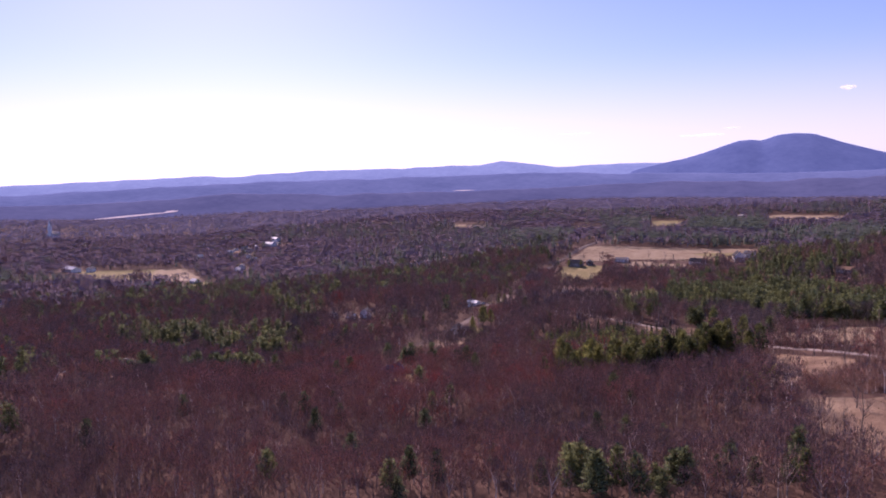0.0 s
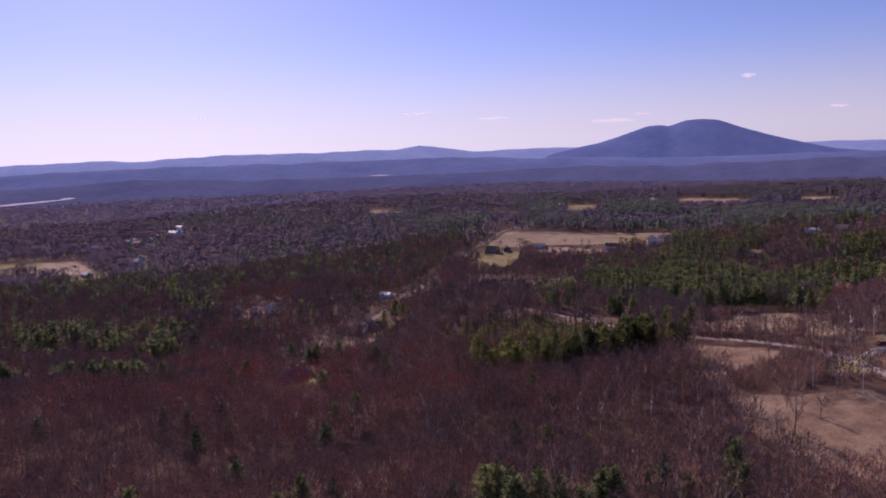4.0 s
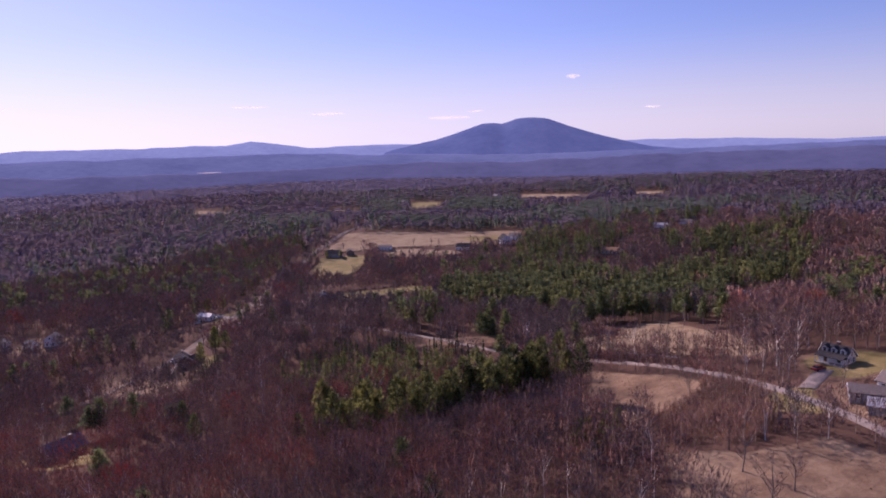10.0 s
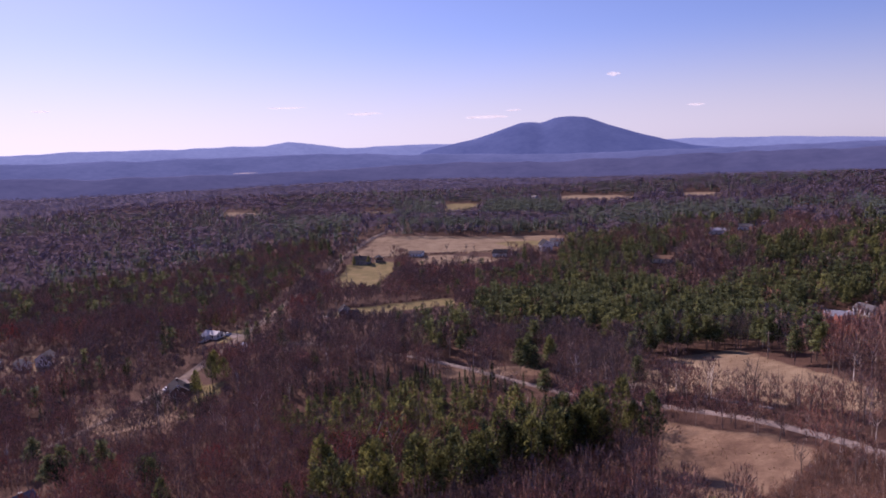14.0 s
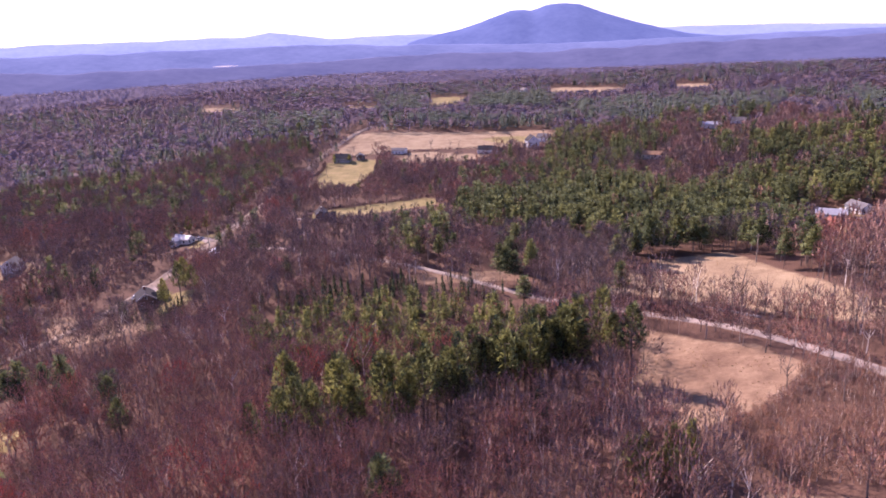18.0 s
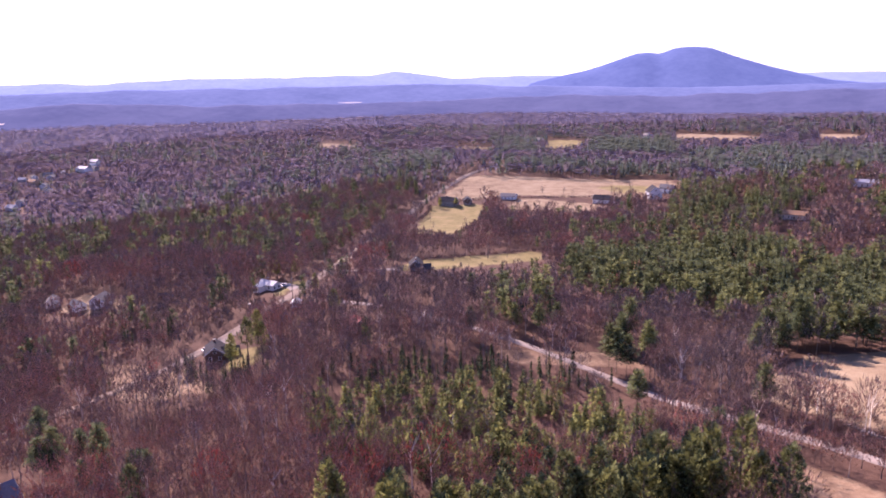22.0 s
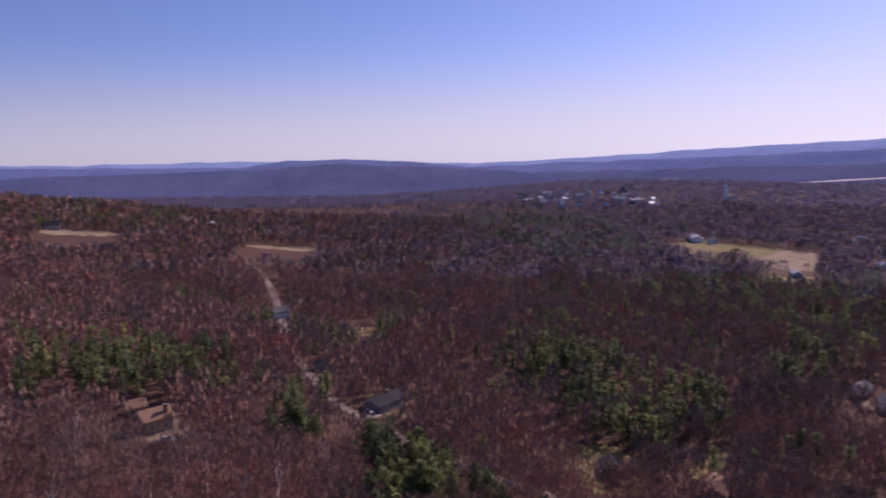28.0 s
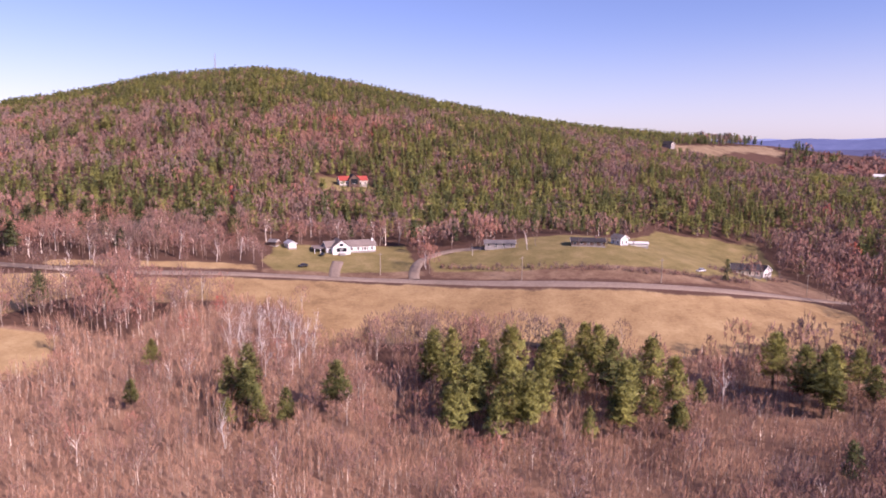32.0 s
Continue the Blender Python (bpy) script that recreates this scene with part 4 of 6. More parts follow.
house(-53, -287, 60, 3, 4, 2.2, 1.0, BROWN_WOOD, GREY_SHINGLE, "small brown shed at the wood's edge", "shed", "shed", windows=False)
house(-163, -264, 75, 7.5, 15, 2.3, 1.2, GREY_WOOD, GREY_SHINGLE, "long grey ranch house on the lawn", chimney=(0, -3))
house(-203, -248, 70, 7.5, 16, 2.2, 1.3, BROWN_WOOD, DARK_SHINGLE, "low dark ranch house on the rise", chimney=(0, 4))
house(-222, -252, 20, 5.5, 6.5, 3.4, 1.6, WHITE, GREY_SHINGLE, "white cottage on the rise", "cottage", "house")
house(-234, -256, 70, 6, 10, 1.6, 0.5, WHITE, WHITE, "low white building with a flat pale roof", "outbuilding", "shed", windows=False)
house(-290, -245, 62, 8, 14, 3.0, 2.6, CREAM, DARK_SHINGLE, "cream cottage with a dark roof by the road", chimney=(0, 5), wing=(-3, -2, 4.5, 6, 2.8, 2.0))
house(-304, -252, 20, 7, 9, 3.6, 2.6, WHITE, DARK_SHINGLE, "white gabled wing of the roadside cottage", chimney=(1, -2))
car(-244, -214, 10, WHITE_CAR, "white car parked by the roadside bushes")
lodge = house(-107, -431, 98, 8, 20, 3.4, 2.6, CREAM, RED_ROOF, "cream house with a red roof and a dark glazed gable", chimney=(-1, 1.2), stack=STONE, wing=(2.2, 0, 7.5, 8, 4.2, 3.4), wing_wall=BROWN_WOOD, wing_cover=DARK_SHINGLE)
part("gable_glazing", boxed(6.21, -2.6, 0.8, 6.28, 2.6, 4.4), GLASS, lodge, "tall dark glazing under the gable")
house(-598, -850, 30, 10, 14, 5.0, 4.0, GREY_WOOD, DARK_SHINGLE, "dark house beside the ridge field", up=0.3)
house(-775, -748, 40, 11, 16, 5.0, 3.5, CREAM, GREY_SHINGLE, "large pale house on the wooded slope")
house(-857, -740, 60, 10, 22, 4.5, 3.0, WHITE, WHITE, "long white house beside a small hay field")
house(-840, -715, 30, 9, 12, 4.5, 3.0, WHITE, GREY_SHINGLE, "white house on the wooded slope")
house(-826, -240, 20, 9, 14, 4.6, 4.0, GREY_WOOD, DARK_SHINGLE, "dark house beside a ridge-top field")
house(-1000, -110, 60, 9, 16, 4.0, 2.6, WHITE, PALE_METAL, "white farm building in the woods", "farm_building", "barn")
house(-1030, -150, 60, 9, 16, 4.0, 2.6, WHITE, GREY_SHINGLE, "white house in the far woods")
house(-226, 1190, 60, 10, 15, 5.0, 3.2, WHITE, GREY_SHINGLE, "white farmhouse on a far green field", "farmhouse", "house")
house(-60, 1262, 30, 10, 15, 5.0, 3.2, WHITE, GREY_SHINGLE, "far white house on a hill field")


def church(x, y):
    root = thing("church", pose(x, y, gz(x, y), 0, 0, 25), "far white church with a pointed steeple", "church")
    part("foundation", boxed(-7.1, -13.1, -4, 7.1, 13.1, 0.3), STONE, root)
    part("wall", gable_body(14, 26, 8, 5), WHITE, root)
    for s in (-1, 1):
        part("roof", roof_slab(14, 8, 5, 26, 0.5, s), GREY_SHINGLE, root)
    part("tower", boxed(-3, -15, 0, 3, -9, 20), WHITE, root)
    part("steeple", tube(bmesh.new(), (0, -12, 20), (0, -12, 38), 4.2, 0.1, 4), WHITE, root)
    for k in range(5):
        for s in (-1, 1):
            window(root, s * 7.01, -8 + 4.2 * k, 4.0, 1.2, 3.0, 90 * s)


church(-1372, 806)


def utility_pole(x, y, turn):
    root = thing("utility_pole", pose(x, y, gz(x, y), 0, 0, turn), "weathered wooden utility pole beside the road", "utility pole", "roadside poles")
    part("pole", tube(bmesh.new(), (0, 0, -1), (0, 0, 10.5), 0.24, 0.17, 8), WOOD_POLE, root)
    arm = part("crossarm", boxed(-1.1, -0.07, 9.6, 1.1, 0.07, 9.75), WOOD_POLE, root)
    for q in (-0.95, -0.35, 0.35, 0.95):
        part("insulator", tube(bmesh.new(), (q, 0, 9.75), (q, 0, 9.95), 0.06, 0.04, 6), STEEL, arm)


for px, py, pa in ((-100, -244, 0), (-158, -216, 20), (-214, -197, 10), (-301, -213, -10), (-166, 268, 90), (-165, 300, 90), (-176, 352, 90), (-188, 410, 90)):
    utility_pole(px, py, pa)


def power_line(a, b):
    """Three slack wires between two poles."""
    (ax, ay), (bx, by) = a, b
    az, bz = gz(ax, ay) + 9.95, gz(bx, by) + 9.95
    n = Vector((ay - by, bx - ax, 0)).normalized()
    root = thing("power_line", pose(ax, ay, az), "thin slack electric wires strung between wooden poles", "power line", "overhead wires")
    for off in (-0.95, 0.0, 0.95):
        bm = bmesh.new()
        pts = [Vector(((bx - ax) * f, (by - ay) * f, (bz - az) * f - 3.2 * f * (1 - f))) + n * off for f in (0, 0.2, 0.4, 0.6, 0.8, 1.0)]
        for p, q in zip(pts, pts[1:]):
            tube(bm, p, q, 0.025, 0.025, 4)
        part("wire", bm, RUBBER, root)


FIELD_POLES = [(84, 180), (80, 214), (70, 250), (58, 290)]
for px, py in FIELD_POLES:
    utility_pole(px, py, 20)
for a, b in zip(FIELD_POLES, FIELD_POLES[1:]):
    power_line(a, b)


def mast(x, y):
    root = thing("radio_mast", pose(x, y, gz(x, y), 0, 0, 15), "slender steel lattice mast on the hilltop", "mast")
    root.scale = (1.0, 1.0, 0.72)
    for k in range(3):
        q = 2 * math.pi * k / 3
        part("leg", tube(bmesh.new(), (math.cos(q) * 1.3, math.sin(q) * 1.3, -1), (math.cos(q) * 0.5, math.sin(q) * 0.5, 40), 0.34, 0.26, 5), STEEL, root)
    for k in range(13):
        z, r = 1.5 + 3 * k, 1.28 - 0.8 * (1.5 + 3 * k) / 40
        for s in range(3):
            a, b = 2 * math.pi * s / 3, 2 * math.pi * (s + 1) / 3
            part("brace", tube(bmesh.new(), (math.cos(a) * r, math.sin(a) * r, z), (math.cos(b) * r * 0.95, math.sin(b) * r * 0.95, min(z + 2.5, 39.5)), 0.13, 0.13, 4), STEEL, root)
    part("antenna", tube(bmesh.new(), (0, 0, 38), (0, 0, 46), 0.3, 0.2, 5), STEEL, root)


mast(18, -918)
# The town far across the valley
town = random.Random(5)
for k in range(34):
    tx, ty = -1440 + town.uniform(-120, 110), 535 + town.uniform(-125, 125)
    if k % 5 == 0:
        house(tx, ty, town.uniform(0, 180), 13, 28, 8, 3.0, WHITE, PALE_METAL, "long pale mill block in the far town", "mill_building", "building", windows=False, trim=False)
    else:
        house(tx, ty, town.uniform(0, 180), 9, 12, 6.5, 3.5, (WHITE, CREAM, WHITE, GREY_WOOD)[k % 4], (GREY_SHINGLE, DARK_SHINGLE, PALE_METAL)[k % 3], ("white", "cream", "white", "grey")[k % 4] + " house in the far town", windows=False, trim=False)
HOUSE_SPOTS = np.array([(o.matrix_basis.translation.x, o.matrix_basis.translation.y) for o in scene.objects if o.get("category") in ("house", "barn", "shed", "garage", "car")])


# ---- woods ----
PATH_LINE = [(32, -170), (8, -113), (0, -15), (-4, 40), (-28, 88), (-55, 73)]


def field_noise(x, y, scale, seed):
    """Smooth patches, about -1 to 1."""
    r = np.random.default_rng(seed)
    v = np.zeros(np.shape(x))
    for k in range(7):
        a, s, p = r.uniform(0, 2 * np.pi), scale * 1.55 ** -(k % 4) * r.uniform(0.8, 1.2), r.uniform(0, 6.28)
        v = v + np.sin((x * math.cos(a) + y * math.sin(a)) * 2 * np.pi / s + p + 1.3 * np.sin((x * math.sin(a) - y * math.cos(a)) * 2 * np.pi / (s * 1.7)))
    return v / 3.5


# Evergreen stands in plan: share of pines, outline
STANDS = [
    (0.95, [(-57, 331), (-59, 405), (-40, 420), (-11, 453), (7, 479), (45, 490), (67, 459), (72, 427), (106, 468), (152, 487), (207, 483), (165, 380), (139, 403), (105, 329), (65, 309), (29, 308), (-8, 324), (-32, 329)]),
    (0.6, [(28, 326), (69, 319), (105, 303), (75, 203), (64, 232), (49, 246), (25, 250)]), (0.8, [(-25, 274), (-13, 273), (-14, 236), (-21, 236)]),
]
STANDS += [
    (0.85, [(108, 581), (179, 583), (247, 585), (204, 477), (154, 496), (123, 514)]), (0.75, [(-15, 643), (10, 685), (99, 666), (87, 580), (47, 511), (7, 481), (-45, 468), (-64, 438), (-59, 490), (-32, 511), (-9, 549)]),
    (1.0, [(-212, 810), (-114, 820), (6, 780), (2, 752), (-205, 752)]), (0.95, [(-129, 1187), (-10, 1142), (-8, 959), (-125, 941)]), (0.75, [(-1, 1015), (200, 1010), (252, 893), (187, 658), (63, 699), (5, 770)]),
]
STANDS += [
    (0.95, [(259, 967), (333, 950), (277, 787), (209, 775)]), (0.85, [(336, 923), (391, 940), (247, 585), (228, 620)]), (0.36, [(-553, 638), (-563, 791), (-518, 913), (-413, 954), (-283, 931), (-206, 690), (-215, 626), (-220, 554), (-180, 372), (-195, 342), (-270, 367), (-349, 394)]),
    (0.7, [(-443, 984), (-272, 893), (-230, 683), (-274, 666)]), (0.7, [(-308, 1180), (-208, 1209), (-157, 909), (-235, 924)]),
]
STANDS += [
    (0.42, [(-662, 444), (-580, 540), (-462, 520), (-348, 402), (-352, 345), (-432, 323)]), (0.8, [(-423, 177), (-372, 213), (-315, 242), (-276, 226), (-253, 196), (-273, 177), (-319, 166), (-361, 159)]),
    (0.22, [(-742, 274), (-665, 359), (-478, 353), (-339, 257), (-383, 217), (-438, 182)]), (0.7, [(-92, 360), (-62, 377), (-44, 272), (-60, 269), (-74, 295)]), (0.9, [(-376, 311), (-359, 320), (-305, 278), (-319, 271)]),
]
STANDS += [
    (0.85, [(-354, -69), (-331, -14), (-337, 28), (-281, 43), (-262, 27), (-266, 2), (-272, -24)]), (0.95, [(-254, 91), (-244, 114), (-211, 116), (-206, 91)]), (0.9, [(-283, 60), (-287, 69), (-253, 74), (-247, 67)]),
    (0.45, [(-597, 306), (-642, 424), (-505, 466), (-318, 320), (-331, 289), (-427, 300), (-518, 280)]), (0.45, [(-1062, -402), (-1162, -207), (-1043, -86), (-886, -60), (-762, -261)]), (0.5, [(-456, 14), (-472, 101), (-448, 127), (-387, 87), (-352, 67)]),
]
STANDS += [
    (0.6, [(-154, 160), (-128, 172), (-116, 156), (-138, 146)]), (0.5, [(190, 440), (248, 430), (150, 190), (118, 160), (108, 200)]), (0.5, [(-40, 0), (0, 12), (5, 28), (-30, 26)]), (0.35, [(10, 18), (34, 18), (34, 32), (10, 32)]),
]
# ... and on the hillside behind
STANDS += [
    (0.82, [(300, -720), (146, -690), (30, -600), (-52, -600), (-144, -655), (-254, -700), (-420, -760), (-700, -800), (-900, -840), (-900, -1010), (320, -1010)]), (0.7, [(113, -426), (40, -388), (-5, -427), (-66, -390), (-58, -301), (-3, -298), (43, -281), (61, -264)]),
    (0.78, [(-52, -470), (-132, -510), (-237, -667), (-348, -710), (-366, -598), (-286, -422), (-358, -424), (-433, -391), (-385, -330), (-298, -322), (-199, -290), (-116, -309), (-105, -333), (-101, -387), (-67, -432)]),
]
STANDS += [
    (0.8, [(-464, -410), (-546, -419), (-378, -245), (-405, -303)]), (0.4, [(-700, -480), (-900, -640), (-640, -700), (-480, -560)]), (0.55, [(-380, -770), (-600, -830), (-560, -740), (-400, -700)]),
    (0.5, [(-1250, 230), (-1250, 470), (-800, 440), (-780, 260)]), (0.4, [(-500, 1160), (-500, 1440), (500, 1440), (500, 1160)]), (0.4, [(-1000, 900), (-1000, 1120), (-420, 1120), (-420, 900)]), (0.5, [(230, 800), (540, 800), (540, 1010), (230, 1010)]),
]
# Twigs in red bud: x, y, reach, how red
BUDDING = [(-105, -558, 62, 0.3), (-75, 178, 60, 0.22), (-180, 140, 50, 0.2), (-60, 232, 34, 0.18), (-130, 60, 60, 0.2), (-300, -40, 70, 0.15), (40, 300, 50, -0.3), (95, 520, 60, -0.15), (-60, 250, 70, -0.22), (-110, -140, 130, 0.08)]


def pine_share(x, y):
    d = line_distance(PATH_LINE, x, y)
    v = np.where(d < 230, 0.012, 0.09) + 0.08 * field_noise(x, y, 200, 3)
    v = np.where((y < -330) & (x > -650), np.maximum(v, 0.5 + 0.28 * field_noise(x, y, 120, 4)), v)
    v = v * np.clip(0.7 + 1.3 * field_noise(x, y, 60, 18), 0, 2.5)
    wave, patch = field_noise(x, y, 40, 5), np.clip(1.0 + 0.45 * field_noise(x, y, 65, 17), 0.2, 1.1)
    for p, outline in STANDS:
        cx, cy = outline[0]
        soft = 6 + (0.02 if cy > -200 else 0.08) * math.hypot(cx, cy)
        near = (x > min(q[0] for q in outline) - 40) & (x < max(q[0] for q in outline) + 40) & (y > min(q[1] for q in outline) - 40) & (y < max(q[1] for q in outline) + 40)
        if near.any():
            q = np.clip(0.5 + (signed(outline, x[near], y[near]) + 7 * wave[near]) / soft, 0, 1)
            v[near] = np.maximum(v[near], p * q * (patch[near] if p < 0.9 else 1.0))
    v = np.where((x > 24) & (x < 125) & (y > 60) & (y < 200), 0.0, v)
    return np.clip(v, 0, 1)


def open_ground(x, y, margin=0.0):
    """True where no wood stands: fields, lawns, roads and house plots."""
    v = np.zeros(x.shape, bool)
    for polys, soft in ((HAY_FIELDS, 0.0), (LAWNS, -1.0), (VERGES, 0.0)):
        for p in polys:
            deep = 0.085 if polys is LAWNS and p[0][1] > 0 else 0.12 if p[0][0] < -780 and -260 < p[0][1] < 0 else 0.04
            near = (x > min(q[0] for q in p) - 20) & (x < max(q[0] for q in p) + 20) & (y > min(q[1] for q in p) - 20) & (y < max(q[1] for q in p) + 20)
            if near.any():
                v[near] |= signed(p, x[near], y[near]) > soft - margin + 2.0 * field_noise(x[near], y[near], 14, 11)
            mx, my = sum(q[0] for q in p) / len(p), sum(q[1] for q in p) / len(p)
            d = math.hypot(mx + 10, my - 20)
            if d > 360:
                # the low verge of scrub on the near side of a far field
                ux, uy, far = (mx + 10) / d, (my - 20) / d, min(deep * d, 60 if deep < 0.1 else 120) if d < 900 else 0.035 * d if my > -500 else 0.15 * d
                near = (np.abs(x - mx) < 420) & (np.abs(y - my) < 420)
                for s in (0.25, 0.5, 0.75, 1.0):
                    v[near] |= signed(p, x[near] + ux * far * s, y[near] + uy * far * s) > 0
    for line, w in ((LANE, 3.6), (MAIN_ROAD[:9], 2.2), (MAIN_ROAD[9:], 8.0), (FAR_ROAD, 7.0), (BACK_ROAD, 6.5)):
        v |= line_distance(line, x, y) < w
    for d in DRIVES:
        v |= line_distance(d, x, y) < 4.0
    for hx, hy in HOUSE_SPOTS:
        d = math.hypot(hx + 10, hy - 20)
        reach = (min(0.07 * d, 60) if hy > -500 else 0.12 * d) if d > 480 else (0.03 if d < 300 else 0.055) * d
        near = (np.abs(x - hx) < 16 + reach) & (np.abs(y - hy) < 16 + reach)
        if near.any():
            v[near] |= line_distance([(hx, hy), (hx - (hx + 10) / d * reach, hy - (hy - 20) / d * reach)], x[near], y[near]) < (7.5 if d > 480 else 6.0)
    return v


# Regrowth: short thin bare trees over young evergreens (x, y, half-length, half-width)
REGROWTH = [(-95, 360, 50, 38), (-54, 200, 54, 27), (-52, 233, 44, 11), (-192, 226, 36, 11), (-146, 218, 22, 10)]
# A hollow of low brush between the two near fields
LOW_BRUSH = [(34, 126), (37, 146), (52, 149), (68, 140), (72, 120), (56, 103), (38, 110)]
# Ground below the flight line left without trees, filled with added low scrub
TREE_GAP = [(70, 20), (-50, 0), (-105, -25), (-120, -48), (-60, -68), (60, -72), (90, -20)]


def seen_side(x, y):
    front = x < 70 + 0.58 * (y + 175)
    rear = (x < 0.40 * (110 - y) + 30) & (y < 60)
    return (front & (y > -175)) | rear


def scatter(step, near, far, seed):
    """Jittered places of trees between two distances from the flight line."""
    r = np.random.default_rng(seed)
    gx, gy = np.meshgrid(np.arange(-far - 60, far + 60, step), np.arange(-far - 180, far + 110, step))
    x, y = (gx + r.uniform(-0.5, 0.5, gx.shape) * step).ravel(), (gy + r.uniform(-0.5, 0.5, gx.shape) * step).ravel()
    x, y = x[seen_side(x, y)], y[seen_side(x, y)]
    d = line_distance(PATH_LINE, x, y)
    d = d + np.clip((d - 120) / 200, 0, 1) * 55 * field_noise(x, y, 140, 19)
    keep = (d >= near) & (d < far) & (y > -1010)
    x, y = x[keep], y[keep]
    keep = ~open_ground(x, y) & (signed(TREE_GAP, x, y) < 0) & (signed(LOW_BRUSH, x, y) < 0)
    return x[keep], y[keep]


def planted(name, template, x, y, z, size, spread, tint, material, label, r, heart=0.5, swell=0.45):
    """One joined mesh of many trees: template triangles (n, 3, 3) of unit size, turned, stretched and set down."""
    n, t = len(x), len(template)
    if n == 0:
        return
    pick = r.integers(0, t, n)
    parts, tints, outs = [], [], []
    for k in range(t):
        w = np.where(pick == k)[0]
        if not len(w):
            continue
        a = r.uniform(0, 2 * np.pi, len(w))
        c, s = np.cos(a)[:, None], np.sin(a)[:, None]
        p = template[k].reshape(-1, 3)
        sz, sp = size[w][:, None], spread[w][:, None]
        vx, vy = p[:, 0] * sp, p[:, 1] * sp
        v = np.stack([x[w][:, None] + vx * c - vy * s, y[w][:, None] + vx * s + vy * c, z[w][:, None] + p[:, 2] * sz], -1)
        parts.append(v.reshape(-1, 3))
        tints.append(np.repeat(tint[w], len(p)))
        o = np.stack([(vx * c - vy * s) / sp, (vx * s + vy * c) / sp, np.broadcast_to((p[:, 2] - heart) / 0.42 + 0.25, vx.shape)], -1).reshape(-1, 3)
        o = o / (np.linalg.norm(o, axis=1)[:, None] + 1e-6) * swell + np.array([0, 0, 0.75])
        outs.append(o / (np.linalg.norm(o, axis=1)[:, None] + 1e-6))
    v = np.concatenate(parts)
    me = mesh_of(name, v, np.arange(len(v), dtype=np.int32).reshape(-1, 3), material, [("tint", np.concatenate(tints)), ("out", np.concatenate(outs))])
    return tagged(new(name, me), label, "woods", kind="stuff")


def sliver(a, b, w, r, out=None):
    """A thin triangle from a to b, its face turned outwards where a way out is given."""
    a, b = np.array(a), np.array(b)
    d = b - a
    n = np.cross(d, r.normal(size=3) if out is None else np.array(out) + r.normal(size=3) * 0.3)
    n = n / (np.linalg.norm(n) + 1e-9) * w / 2
    return [a - n, a + n, b]


def bare_template(r, twigs, width, length, low=0.38, vase=1.0):
    """Twigs of a leafless tree of height 1 and crown radius 1, fanning out from its fork to a rounded dome (x and y are in crown radii)."""
    out = []
    lobes = [(r.uniform(0, 6.28), r.uniform(0.7, 1.0)) for _ in range(5)]
    for _ in range(twigs):
        h = low + (0.98 - low) * r.uniform() ** 0.7
        a, q = r.uniform(0, 2 * np.pi), r.uniform() ** 0.45
        swell = 0.75 + 0.3 * max(math.cos(a - b) * k for b, k in lobes)
        rad = vase * math.sqrt(max(0.05, 1 - ((h - 0.62) / 0.40) ** 2)) * swell
        p = np.array([math.cos(a) * rad * q, math.sin(a) * rad * q, h])
        root = np.array([0, 0, low * 0.75])
        way = p - root
        way = way / (abs(way[2]) * 2.4 + np.hypot(way[0], way[1]) + 1e-6) + np.array([r.normal() * 0.16, r.normal() * 0.16, 0.06 + r.normal() * 0.03])
        out.append(sliver(p - way * length * 0.5, p + way * length * 0.5, width * r.uniform(0.7, 1.3), r))
    return np.array(out)


def trunk_template(r, thick, fork=3, top=0.8):
    """Trunk and a few limbs as thin three-sided spikes."""
    out = []

    def spike(a, b, w0):
        a, b = np.array(a), np.array(b)
        for k in range(3):
            p, q = 2 * np.pi * k / 3, 2 * np.pi * (k + 1) / 3
            out.append([a + np.array([math.cos(p), math.sin(p), 0]) * w0, a + np.array([math.cos(q), math.sin(q), 0]) * w0, b])

    spike((0, 0, -0.03), (r.normal() * 0.08, r.normal() * 0.08, top), thick)
    for _ in range(fork):
        a, h = r.uniform(0, 6.28), r.uniform(0.3, 0.55)
        spike((0, 0, h), (math.cos(a) * 0.55, math.sin(a) * 0.55, h + r.uniform(0.25, 0.4)), thick * 0.55)
    return np.array(out)


def pine_template(r, tufts, size, low=0.22, open_crown=0.2):
    """Needle sprays of a white pine of height 1 and crown radius 1."""
    out = []
    layers = max(4, tufts // 9)
    for k in range(layers):
        u = (k + r.uniform(0.1, 0.9)) / layers
        h = low + (1.0 - low) * u
        rad = (1 - u) ** 0.55 * r.uniform(0.7, 1.05) * min(1.0, 0.55 + 2.2 * u) + 0.06
        n = max(3, int(round(tufts / layers)))
        phase = r.uniform(0, 6.28)
        for b in range(n):
            if r.uniform() < open_crown * 0.5:
                continue
            a = phase + 2 * np.pi * b / n + r.normal() * 0.25
            q = r.uniform(0.45, 1.0)
            p = np.array([math.cos(a) * rad * q, math.sin(a) * rad * q, h + 0.03 * q * rad + r.normal() * 0.012])
            o, s = np.array([math.cos(a), math.sin(a), 0.12]), np.array([-math.sin(a), math.cos(a), 0.0])
            w = size * r.uniform(0.7, 1.3)
            out.append([p - o * w * 0.9 + np.array([0, 0, -0.01]), p + o * w * 0.6 - s * w * 0.75 + np.array([0, 0, r.normal() * 0.03]), p + o * w * 0.6 + s * w * 0.75 + np.array([0, 0, r.normal() * 0.03 + 0.01])])
    return np.array(out)


